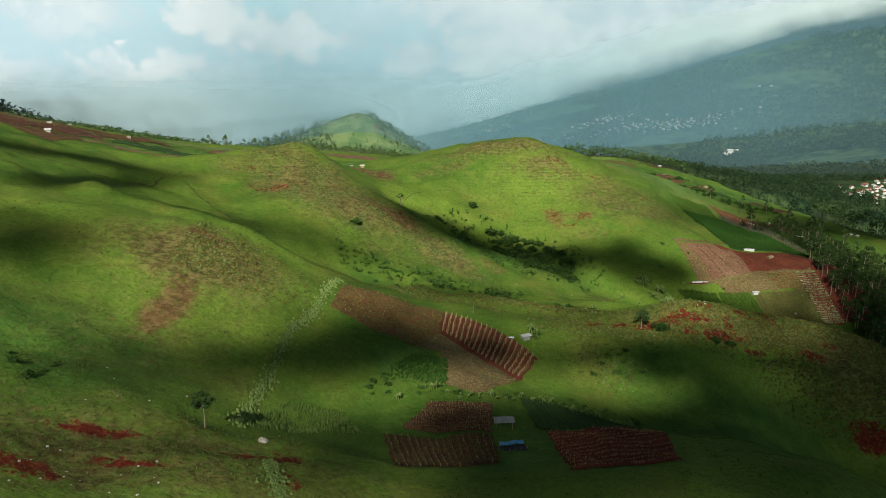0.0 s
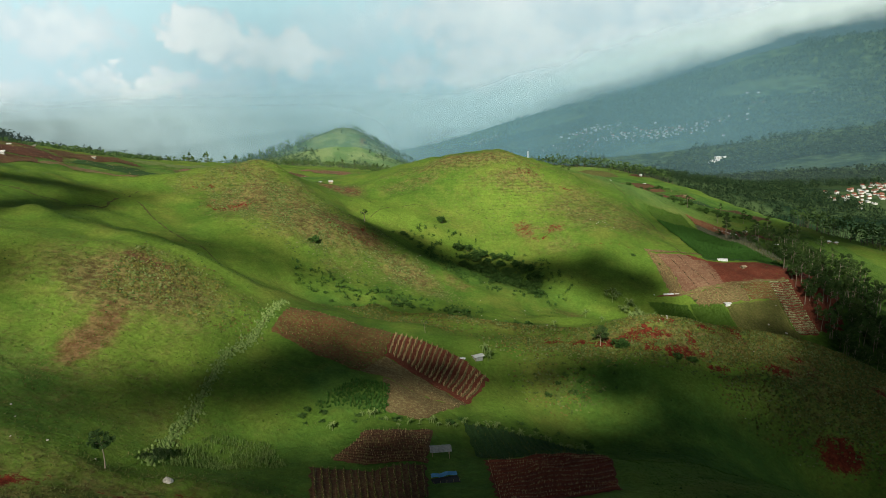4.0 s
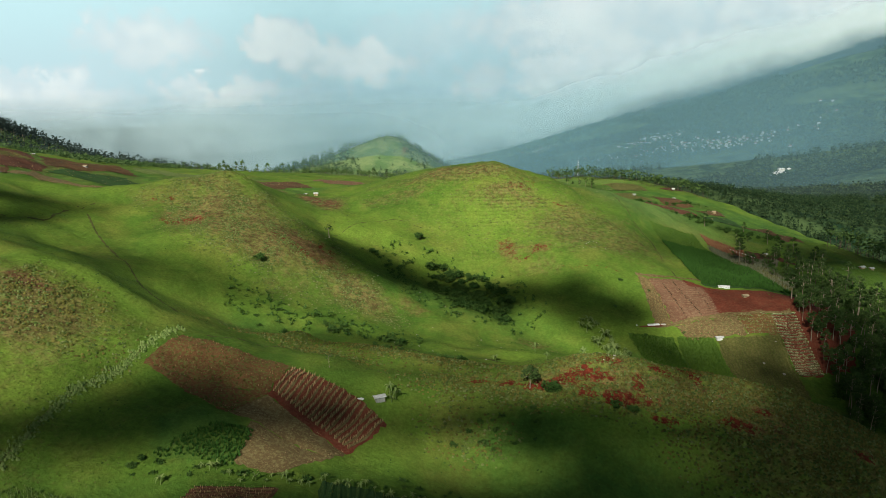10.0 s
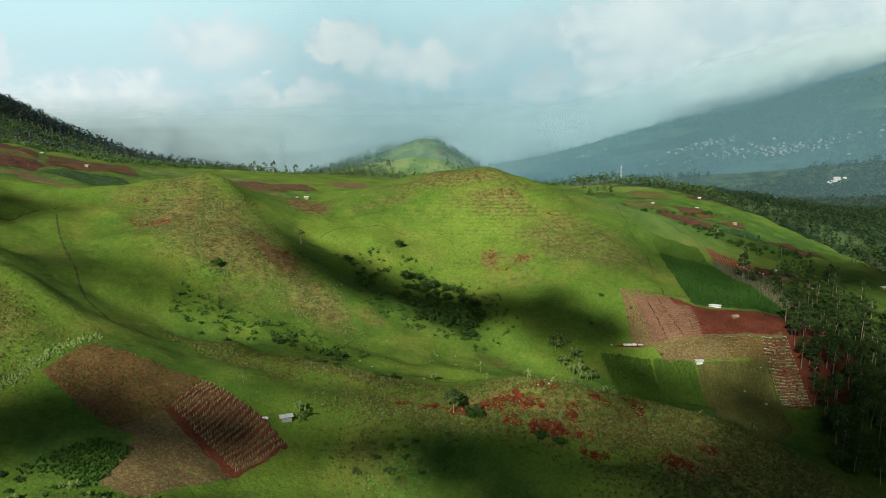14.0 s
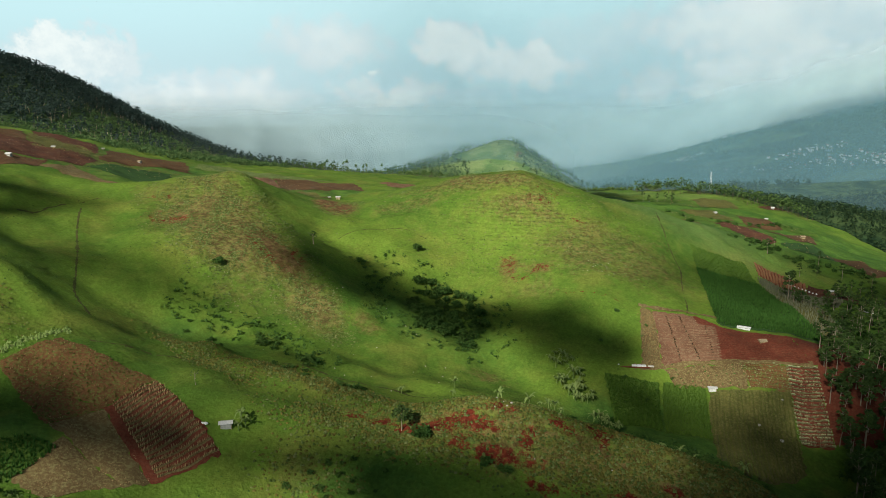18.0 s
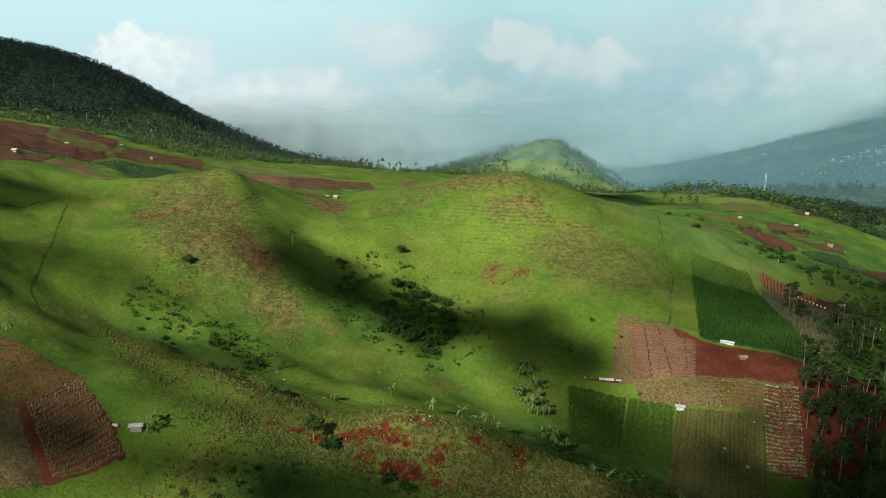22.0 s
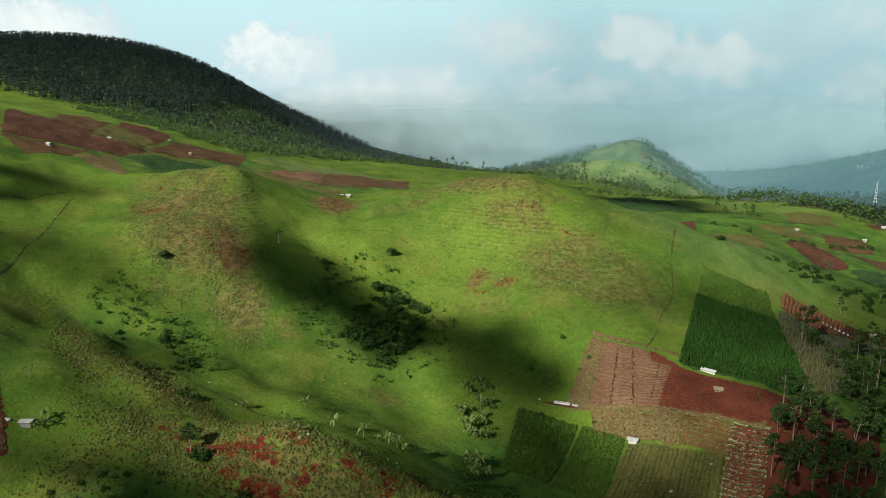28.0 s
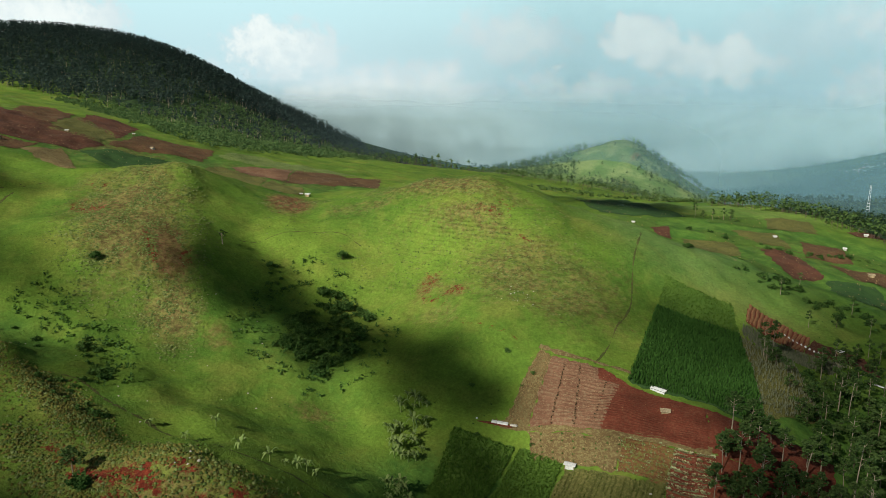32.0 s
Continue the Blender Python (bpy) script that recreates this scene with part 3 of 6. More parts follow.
def blobs(x, y, spots):
    """Soft patches: the strongest of the spots at each place."""
    best = np.zeros_like(x)
    for cx, cy, wide, deep, turn, much in spots:
        c, s = math.cos(radians(turn)), math.sin(radians(turn))
        u, v = ((x - cx) * c + (y - cy) * s) / wide, ((y - cy) * c - (x - cx) * s) / deep
        best = np.maximum(best, much * np.clip(1.5 - np.sqrt(u * u + v * v), 0, 1))
    return best


def woodland(x, y):
    """Where forest covers the land: the mountain, the wide valley and all that is far."""
    rise = np.clip((-330 - x - 0.3 * (y - 640)) / 60, 0, 1) * np.clip((y - 600) / 90, 0, 1)
    valley = np.clip((past_edge(x, y) - 22) / 14, 0, 1) * np.clip((y - 440) / 20, 0, 1) * np.clip((x - 110) / 20, 0, 1)
    north = np.clip((y - 1180) / 80, 0, 1) + np.clip((y - 720) / 60, 0, 1) * np.clip((x - 60) / 60, 0, 1)
    flank = 0.22 * np.clip((y - 640) / 60, 0, 1) * np.clip((-190 - x) / 30, 0, 1)
    return np.clip(rise + valley + north + flank, 0, 1)


GX, GY = steps(-262, 282, 2.0, -4200, 4200), steps(60, 640, 2.0, -1500, 4600)
ground = tagged(sheet("ground", GX, GY, PASTURE), "rolling hills of bright green pasture with red earth scars", "ground", kind="structure")
co = np.zeros(len(ground.data.vertices) * 3)
ground.data.vertices.foreach_get("co", co)
px, py = co[0::3], co[1::3]
for key, values in (("dry", blobs(px, py, DRY)), ("soil", blobs(px, py, SOIL + SCARS)), ("lush", blobs(px, py, LUSH)), ("bare", blobs(px, py, BARE)), ("pale", blobs(px, py, PALE)), ("wood", woodland(px, py))):
    ground.data.attributes.new(key, "FLOAT", "POINT").data.foreach_set("value", values)


# ---- building blocks ----
def mesh(name, verts, faces, mat, smooth=False):
    me = bpy.data.meshes.new(name)
    verts, faces = np.asarray(verts, float), np.asarray(faces, int)
    n, k = faces.shape
    me.vertices.add(len(verts)), me.vertices.foreach_set("co", verts.ravel())
    me.loops.add(n * k), me.loops.foreach_set("vertex_index", faces.ravel())
    me.polygons.add(n), me.polygons.foreach_set("loop_start", np.arange(0, n * k, k))
    me.update(calc_edges=True)
    if smooth:
        me.polygons.foreach_set("use_smooth", np.ones(n, bool))
    me.materials.append(mat)
    return me


def thing(name, x, y, label, category, group="", turn=0.0, sink=0.0):
    ob = new(name)
    ob.matrix_world = pose(x, y, float(land(x, y)) - sink, 0, 0, turn)
    return tagged(ob, label, category, group)


def part(name, data, parent, label="", at=None):
    """One mesh object under a thing or under a part."""
    if isinstance(data, tuple):
        bm, mat = data
        me = bpy.data.meshes.new(name)
        bm.to_mesh(me)
        bm.free()
        me.materials.append(mat)
        data = me
    ob = new(name, data)
    ob.parent = parent
    if at is not None:
        ob.matrix_local = at
    return tagged(ob, label) if label else ob


def box(sx, sy, sz, at=(0, 0, 0), bevel=0.03, turn=(0, 0, 0)):
    bm = bmesh.new()
    bmesh.ops.create_cube(bm, size=1.0, matrix=pose(*at, *turn) @ Matrix.Diagonal((sx, sy, sz, 1)))
    if bevel:
        bmesh.ops.bevel(bm, geom=bm.edges[:], offset=bevel, segments=1, affect="EDGES")
    return bm


def tube(points, radii, sides=7):
    """Verts and quads of a tapered tube along points."""
    points = [Vector(p) for p in points]
    verts, faces = [], []
    for k, p in enumerate(points):
        way = (points[min(k + 1, len(points) - 1)] - points[max(k - 1, 0)]).normalized()
        side = way.orthogonal().normalized()
        other = way.cross(side)
        for j in range(sides):
            a = 6.2832 * j / sides
            verts.append(p + (side * math.cos(a) + other * math.sin(a)) * radii[k])
    for k in range(len(points) - 1):
        for j in range(sides):
            a, b = k * sides + j, k * sides + (j + 1) % sides
            faces.append((a, b, b + sides, a + sides))
    return verts, faces


def join(pieces):
    verts, faces = [], []
    for v, f in pieces:
        n = len(verts)
        verts.extend(v)
        faces.extend([tuple(i + n for i in q) for q in f])
    return verts, faces


def cards(rng, centres, size, flat=0.35, long=1.5):
    """Leaf cards, bent quads of two sizes, turned at random round the given centres."""
    centres = np.asarray(centres, float)
    n = len(centres)
    a = rng.normal(size=(n, 3)); a[:, 2] *= flat
    a /= np.linalg.norm(a, axis=1)[:, None]
    b = rng.normal(size=(n, 3)); b -= (b * a).sum(1)[:, None] * a
    b /= np.linalg.norm(b, axis=1)[:, None]
    s = size * rng.uniform(0.6, 1.4, n)[:, None]
    verts = np.stack([centres - a * s * long * 0.5, centres + b * s * 0.45, centres + a * s * long * 0.5, centres - b * s * 0.45], 1).reshape(-1, 3)
    return verts, np.arange(n * 4).reshape(n, 4)


def tufts(rng, xs, ys, high, spread, blades=3, thin=0.28, zs=None):
    """Tufts of pointed blades that stand on the land: one triangle a blade."""
    xs, ys = np.asarray(xs, float), np.asarray(ys, float)
    zs = land(xs, ys) if zs is None else zs
    n = len(xs)
    turn = rng.uniform(0, 6.283, (n, blades))
    h = high * rng.uniform(0.6, 1.4, (n, blades))
    lean = spread * rng.uniform(0.3, 1.2, (n, blades))
    cx, cy = np.cos(turn), np.sin(turn)
    root = np.stack([xs[:, None] + cx * thin * 0.3, ys[:, None] + cy * thin * 0.3, np.repeat(zs[:, None] - 0.05, blades, 1)], -1)
    side = np.stack([-cy * thin, cx * thin, 0 * cx], -1)
    tip = root + np.stack([cx * lean, cy * lean, h], -1)
    verts = np.stack([root - side, root + side, tip], 2).reshape(-1, 3)
    return verts, np.arange(n * blades * 3).reshape(-1, 3)


def stuff(name, verts, faces, mat, label, category, parent=None):
    ob = new(name, mesh(name, verts, faces, mat))
    if parent is not None:
        ob.parent = parent
        ob.matrix_parent_inverse = parent.matrix_world.inverted()
        return tagged(ob, label, kind="stuff")
    return tagged(ob, label, category, kind="stuff")


def strip(name, points, width, mat, label, lift=0.07):
    """A track laid along the land."""
    pts = [Vector((x, y)) for x, y in points]
    line = []
    for k in range(len(pts) - 1):
        p0, p1, p2, p3 = pts[max(k - 1, 0)], pts[k], pts[k + 1], pts[min(k + 2, len(pts) - 1)]
        n = max(2, int((p2 - p1).length / 1.5))
        for j in range(n):
            t = j / n
            line.append(0.5 * (2 * p1 + (p2 - p0) * t + (2 * p0 - 5 * p1 + 4 * p2 - p3) * t * t + (3 * p1 - p0 - 3 * p2 + p3) * t ** 3))
    rng = np.random.RandomState(len(points) + int(abs(points[0][0])))
    xy = np.array(line)
    d = np.gradient(xy, axis=0)
    d /= np.linalg.norm(d, axis=1)[:, None] + 1e-9
    nrm = np.stack([-d[:, 1], d[:, 0]], 1)
    w = width * 0.5 * (1 + 0.35 * rng.normal(size=len(xy)))[:, None]
    left, mid, right = xy + nrm * w, xy, xy - nrm * w
    verts = np.concatenate([np.column_stack([q, land(q[:, 0], q[:, 1]) + dz]) for q, dz in ((left, lift - 0.12), (mid, lift), (right, lift - 0.12))])
    n = len(xy)
    i = np.arange(n - 1)
    quads = np.concatenate([np.stack([i, i + n, i + n + 1, i + 1], 1), np.stack([i + n, i + 2 * n, i + 2 * n + 1, i + n + 1], 1)])
    return tagged(new(name, mesh(name, verts, quads[:, ::-1], mat, True)), label, "path", kind="structure")


# ---- fields ----
class Plot:
    """A plot between four corners a, b, c, d (in turn); u runs a to b, v runs a to d."""

    def __init__(self, corners, seed=1):
        self.q = [np.array(c, float) for c in corners]
        self.rng = np.random.RandomState(seed)
        a, b, c, d = self.q
        self.wide = 0.5 * (np.linalg.norm(b - a) + np.linalg.norm(c - d))
        self.deep = 0.5 * (np.linalg.norm(d - a) + np.linalg.norm(c - b))

    def at(self, u, v):
        a, b, c, d = self.q
        u, v = np.asarray(u, float)[..., None], np.asarray(v, float)[..., None]
        return a * (1 - u) * (1 - v) + b * u * (1 - v) + c * u * v + d * (1 - u) * v

    def bed(self, mat, name, label, category="field", lift=0.24, cell=1.2, wobble=0.5):
        """The tilled ground of the plot, with slightly uneven edges, as the thing that holds the rest."""
        n, m = max(3, int(self.wide / cell) + 1), max(3, int(self.deep / cell) + 1)
        u, v = np.meshgrid(np.linspace(0, 1, n), np.linspace(0, 1, m))
        p = self.at(u, v)
        edge = (u == 0) | (u == 1) | (v == 0) | (v == 1)
        p = p + np.where(edge[..., None], self.rng.uniform(-wobble, wobble, p.shape), 0)
        z = land(p[..., 0], p[..., 1]) + np.where(edge, 0.13, lift + self.rng.uniform(-0.05, 0.05, u.shape))
        i = np.arange(n * m).reshape(m, n)
        quads = np.stack([i[:-1, :-1], i[:-1, 1:], i[1:, 1:], i[1:, :-1]], -1).reshape(-1, 4)
        a, b, c, d = self.q
        if (b[0] - a[0]) * (d[1] - a[1]) - (b[1] - a[1]) * (d[0] - a[0]) < 0:
            quads = quads[:, ::-1]
        me = mesh(name, np.column_stack([p.reshape(-1, 2), z.ravel()]), quads, mat, True)
        self.lift = lift
        self.ob = tagged(new(name, me), label, category)
        return self

    def ridges(self, count, mat, along="v", high=0.25, wide=0.5, name="ridge", label="", lo=0.0, hi=1.0, start=0.02, end=0.98, gap=0.0):
        """Raised rows: each a mesh of its own with a rounded, uneven back."""
        for k in range(count):
            f = lo + (hi - lo) * (k + 0.5) / count
            length = self.deep if along == "v" else self.wide
            n = max(4, int(length * (end - start) / 1.3))
            s = np.linspace(start, end, n)
            f2 = f + 0.12 * (hi - lo) / count * np.sin(s * 9 + k * 1.7)
            p = self.at(f2, s) if along == "v" else self.at(s, f2)
            d = np.gradient(p, axis=0)
            d /= np.linalg.norm(d, axis=1)[:, None] + 1e-9
            side = np.stack([-d[:, 1], d[:, 0]], 1) * wide * 0.5
            h = high * self.rng.uniform(0.7, 1.25, n)
            rows = []
            for off, up in ((1.0, -0.05), (0.55, 0.75), (-0.55, 0.75), (-1.0, -0.05)):
                q = p + side * off
                rows.append(np.column_stack([q, land(q[:, 0], q[:, 1]) + self.lift + h * up]))
            i = np.arange(n - 1)
            quads = np.concatenate([np.stack([i + r * n, i + 1 + r * n, i + 1 + (r + 1) * n, i + (r + 1) * n], 1) for r in range(3)])
            ob = new(name, mesh(name, np.concatenate(rows), quads[:, ::-1], mat))
            ob.parent = self.ob
            if label:
                tagged(ob, label)
        return self

    def plants(self, rows, step, mat, name, label, along="v", high=0.5, spread=0.3, thin=0.14, blades=4, lo=0.0, hi=1.0, start=0.02, end=0.98, miss=0.1, jitter=0.12):
        """Rows of small leafy plants, joined."""
        length = self.deep if along == "v" else self.wide
        n = max(2, int(length * (end - start) / step))
        f, s = np.meshgrid(lo + (hi - lo) * (np.arange(rows) + 0.5) / rows, np.linspace(start, end, n))
        f, s = f.ravel(), s.ravel()
        keep = self.rng.rand(len(f)) > miss
        f, s = f[keep], s[keep]
        p = self.at(f, s) if along == "v" else self.at(s, f)
        p = p + self.rng.normal(0, jitter, p.shape)
        z = land(p[:, 0], p[:, 1]) + self.lift
        v, t = tufts(self.rng, p[:, 0], p[:, 1], high, spread, blades, thin, z)
        ob = stuff(name, v, t, mat, label, "plants", self.ob)
        ob.matrix_parent_inverse = Matrix.Identity(4)
        return self


# the long sloping field with its stalk rows
Plot([(-28, 200), (0, 200.4), (-1.1, 184.1), (-30, 183)], 1).bed(RUST_SOIL, "crop_field", "rust-brown tilled field with thin dry weeds").plants(
    13, 0.9, STRAW, "dry_weeds", "thin dry weeds in faint rows", "u", 0.35, 0.25, 0.07, 3, miss=0.55, jitter=0.4).plants(
    16, 0.7, WEED, "green_weeds", "low green weeds between the clods", "u", 0.35, 0.3, 0.12, 4, miss=0.45, jitter=0.5)
Plot([(-29.5, 183.4), (-1.2, 184.3), (-6.3, 174.2), (-10, 174.6)], 2).bed(RUST_SOIL, "crop_field", "corner of a rust-brown tilled field").plants(
    7, 0.9, STRAW, "dry_weeds", "thin dry weeds", "u", 0.35, 0.25, 0.07, 3, miss=0.55, jitter=0.4).plants(
    9, 0.7, WEED, "green_weeds", "low green weeds between the clods", "u", 0.35, 0.3, 0.12, 4, miss=0.35, jitter=0.5)
row_field = Plot([(0, 200.2), (26.5, 188), (19.5, 173), (-1.2, 184.2)], 3).bed(RED_SOIL, "crop_field", "red earth field with eighteen pale rows of dry stalks")
row_field.ridges(18, STRAW_SOIL, "v", 0.25, 0.62, "ridge", "", 0.02, 0.985, 0.03, 0.86)
row_field.plants(18, 0.42, STRAW, "stalk_row", "dry pale stalks along the ridges", "v", 0.85, 0.18, 0.10, 5, 0.02, 0.985, 0.03, 0.86, 0.04, 0.10)
Plot([(-1.4, 184.3), (19.6, 173.2), (17, 168.3), (-6.6, 174.2)], 4).bed(STRAW_SOIL, "crop_field", "straw-strewn tan field on red earth").plants(
    5, 0.7, STRAW, "straw_litter", "short straw and stubble", "u", 0.18, 0.3, 0.05, 4, miss=0.2, jitter=0.6)
Plot([(-0.5, 171.8), (17.2, 168.8), (8.5, 157.5), (0.5, 158)], 5).bed(STRAW_SOIL, "crop_field", "straw-strewn tan plot above the banana row").plants(
    9, 0.7, STRAW, "straw_litter", "short straw and stubble", "u", 0.18, 0.3, 0.05, 4, miss=0.2, jitter=0.6)
Plot([(-15, 155), (-7, 169), (1, 169), (1, 157)], 30).bed(YOUNG_SOIL, "crop_field", "small dense dark green plot below the tilled field").plants(
    18, 0.6, CROP, "crop_cover", "dense dark green leafy crop", "v", 0.7, 0.45, 0.18, 5, miss=0.05, jitter=0.25)
# plots at the foot of the slope
netted = Plot([(-9, 138), (-3, 148.5), (11, 153), (10.2, 137)], 6).bed(BROWN_SOIL, "crop_field", "dark brown plot gridded with thin furrows")
netted.ridges(12, BROWN_SOIL, "v", 0.3, 0.7).plants(12, 0.5, STRAW, "stakes", "thin pale stakes in rows", "v", 0.7, 0.08, 0.05, 3, miss=0.2)
dark = Plot([(-12, 133), (10, 136), (11, 121), (-8, 113)], 7).bed(BROWN_SOIL, "crop_field", "dark brown field with slanting pale crop rows")
dark.ridges(16, BROWN_SOIL, "v", 0.3, 0.75).plants(16, 0.35, WEED, "crop_cover", "thin dry green crop in rows", "v", 0.6, 0.22, 0.07, 4, miss=0.08, jitter=0.07)
dark.plants(16, 0.8, STRAW, "stalk_row", "pale stalks between the crop", "v", 0.6, 0.15, 0.06, 4, miss=0.3, jitter=0.07)
beds = Plot([(18, 158), (50, 166), (51, 155), (21, 141)], 8).bed(DARK_GREEN, "vegetable_plot", "green raised beds in short upright rows")
beds.ridges(20, DARK_GREEN, "v", 0.35, 0.9).plants(20, 0.6, WEED, "vegetable_row", "low green vegetables in rows", "v", 0.5, 0.25, 0.09, 4, miss=0.12)
red = Plot([(22, 140), (50, 155), (45, 122), (23, 115)], 9).bed(RED_SOIL, "crop_field", "dark red field with terraced pale rows")
red.ridges(12, RED_SOIL, "u", 0.4, 0.8).plants(12, 0.34, STRAW, "stalk_row", "pale dry stalks on the red ridges", "u", 0.6, 0.18, 0.07, 4, miss=0.15, jitter=0.07)
# the big red field and its neighbours
Plot([(107.5, 326), (112, 325), (117, 299), (110.5, 298)], 10).bed(STRAW_SOIL, "crop_field", "tan stubble strip beside the red field").plants(
    8, 0.6, STRAW, "stubble", "pale dry stubble", "v", 0.4, 0.3, 0.09, 4, miss=0.1, jitter=0.4)
striped = Plot([(112, 325), (125.5, 326.5), (135, 304), (117, 299)], 11).bed(PINK_SOIL, "crop_field", "pinkish red field in four finely ridged beds")
for k in range(3):
    striped.ridges(17, PINK_SOIL, "u", 0.14, 0.75, "ridge", "", 0.02, 0.98, 0.02 + k * 0.325, 0.30 + k * 0.325)
striped.plants(30, 0.75, STRAW, "seedlings", "sparse pale seedlings", "u", 0.2, 0.18, 0.06, 3, miss=0.6)
for k, f in enumerate((0.31, 0.635)):
    striped.plants(1, 0.75, DRY_WEED, "path_weeds", "withered dark weeds along the bed path", "v", 0.4, 0.38, 0.2, 6, f - 0.012, f + 0.012, 0.1, 0.95, 0.1)
more = Plot([(126, 321.5), (133.5, 323.5), (135.2, 304), (130, 303)], 12).bed(PINK_SOIL, "crop_field", "finely ridged end bed of the red field", lift=0.29)
more.ridges(15, PINK_SOIL, "u", 0.14, 0.75).plants(1, 1.1, DRY_WEED, "path_weeds", "withered dark weeds along the bed path", "v", 0.4, 0.38, 0.2, 6, 0.48, 0.52, 0.05, 0.95, 0.25)
bare = Plot([(125.5, 327), (157, 322.5), (162, 305.5), (133.6, 304)], 13).bed(RED_SOIL, "crop_field", "bare dark red freshly tilled field", lift=0.21)
bare.ridges(22, RED_SOIL, "u", 0.07, 0.6).plants(14, 1.6, STRAW, "straw_bits", "scattered pale straw on red soil", "u", 0.12, 0.2, 0.09, 3, miss=0.5, jitter=0.6)
Plot([(157, 322.5), (187, 327), (189, 311), (162, 305.5)], 14).bed(RED_SOIL, "grove_floor", "bare red earth under the young trees", "soil")
Plot([(162, 305.5), (189, 311), (178, 286), (166, 282)], 15).bed(RED_SOIL, "grove_floor", "bare red earth under the young trees", "soil")
stub = Plot([(117, 298.6), (141, 303.6), (143, 294), (122, 291)], 16).bed(STRAW_SOIL, "crop_field", "tan harvested plot with dark planting holes")
stub.plants(5, 2.4, SHRUB_LEAF, "seedlings", "dark seedlings in sparse rows", "u", 0.35, 0.4, 0.22, 6, miss=0.2).plants(14, 0.8, STRAW, "stubble", "short tan stubble", "u", 0.25, 0.25, 0.08, 3, miss=0.3, jitter=0.4)
spot = Plot([(141, 303.6), (154, 304), (155, 295), (143, 294)], 17).bed(RUST_SOIL, "vegetable_plot", "brown plot dotted with pale young cabbages")
spot.ridges(7, RUST_SOIL, "u", 0.2, 0.8).plants(14, 0.75, CABBAGE, "cabbage_planting", "pale young cabbages in rows", "u", 0.34, 0.42, 0.26, 5, miss=0.35)
pale = Plot([(154, 304), (163, 305.5), (165.5, 281), (156.5, 279)], 18).bed(RED_SOIL, "vegetable_plot", "red beds with pale leafy rows lying across")
pale.ridges(22, RED_SOIL, "u", 0.25, 0.7).plants(22, 0.26, CABBAGE, "cabbage_planting", "pale leafy rows across the red beds", "u", 0.45, 0.6, 0.44, 6, 0, 1, 0.02, 0.46, 0.1, 0.08)
pale.plants(22, 0.26, CABBAGE, "cabbage_planting", "pale leafy rows across the red beds", "u", 0.45, 0.6, 0.44, 6, 0, 1, 0.54, 0.98, 0.1, 0.08)
crop = Plot([(131, 291), (155, 295), (156.5, 268), (133, 240)], 19).bed(GREEN_SOIL, "vegetable_plot", "green-brown plot of long bushy crop beds")
crop.ridges(11, GREEN_SOIL, "v", 0.3, 1.3).plants(22, 0.65, WEED, "crop_cover", "bushy green crop in long rows", "v", 0.55, 0.35, 0.14, 5, miss=0.1)
bright = Plot([(99, 291), (116, 294), (118, 267), (105, 268)], 31).bed(YOUNG_SOIL, "vegetable_plot", "bright green vegetable beds below the sheeting row")
bright.ridges(9, YOUNG_SOIL, "v", 0.14, 1.3).plants(30, 0.5, YOUNG, "vegetable_cover", "bright green vegetables in rows", "v", 0.55, 0.4, 0.2, 5, miss=0.08)
deep = Plot([(117, 294), (130, 292), (132, 268), (119, 266)], 32).bed(YOUNG_SOIL, "vegetable_plot", "dark green vegetable beds beside the long crop", lift=0.2)
deep.ridges(7, YOUNG_SOIL, "v", 0.14, 1.3).plants(24, 0.5, YOUNG, "vegetable_cover", "dark green vegetables in rows", "v", 0.55, 0.4, 0.2, 5, miss=0.08)
meadow = Plot([(196, 398), (232, 410), (250, 352), (206, 346)], 33).bed(YOUNG_SOIL, "crop_field", "even green side field among dark trees", cell=2.5, wobble=1.0)
meadow.ridges(18, YOUNG_SOIL, "v", 0.2, 1.2).plants(24, 0.9, YOUNG, "crop_cover", "low even green crop", "v", 0.4, 0.4, 0.2, 4, miss=0.2)
# dark crop slope behind the shed, and the strip above it
corn = Plot([(127.5, 378), (153, 388), (172, 325.5), (134.5, 326.8)], 20).bed(DARK_GREEN, "crop_field", "dense dark green crop field above the red soil")
corn.plants(54, 0.72, CROP, "crop_cover", "dense dark green leafy crop", "v", 1.0, 0.5, 0.22, 6, miss=0.03, jitter=0.2)
side = Plot([(153, 388), (171, 376), (183, 346), (170, 331)], 21).bed(GREEN_SOIL, "crop_field", "weedy green plot between crop and slim trees")
side.plants(26, 0.9, GREY_STALK, "withered_stalks", "grey-green withered stalks", "v", 1.1, 0.3, 0.09, 5, miss=0.35, jitter=0.3)
upper = Plot([(125, 396), (148, 400), (153, 388), (127.5, 378)], 22).bed(YOUNG_SOIL, "crop_field", "lighter green young crop strip on the slope", lift=0.2)
upper.plants(30, 0.8, YOUNG, "crop_cover", "young green crop", "v", 0.5, 0.4, 0.18, 5, miss=0.08, jitter=0.3)
burnt = Plot([(152.5, 407), (174, 402.5), (172.5, 392), (153.5, 395.5)], 23).bed(RED_SOIL, "crop_field", "red field with orange-tan dry rows")
burnt.ridges(15, ORANGE_SOIL, "v", 0.45, 1.1).plants(15, 0.9, STRAW, "stalk_row", "tan dry stalks on the ridges", "v", 0.35, 0.2, 0.1, 3, miss=0.4)
Plot([(174.4, 402.5), (190, 399), (196, 389), (173, 392)], 24).bed(DULL_RED, "crop_field", "bare dark red plot among low trees")
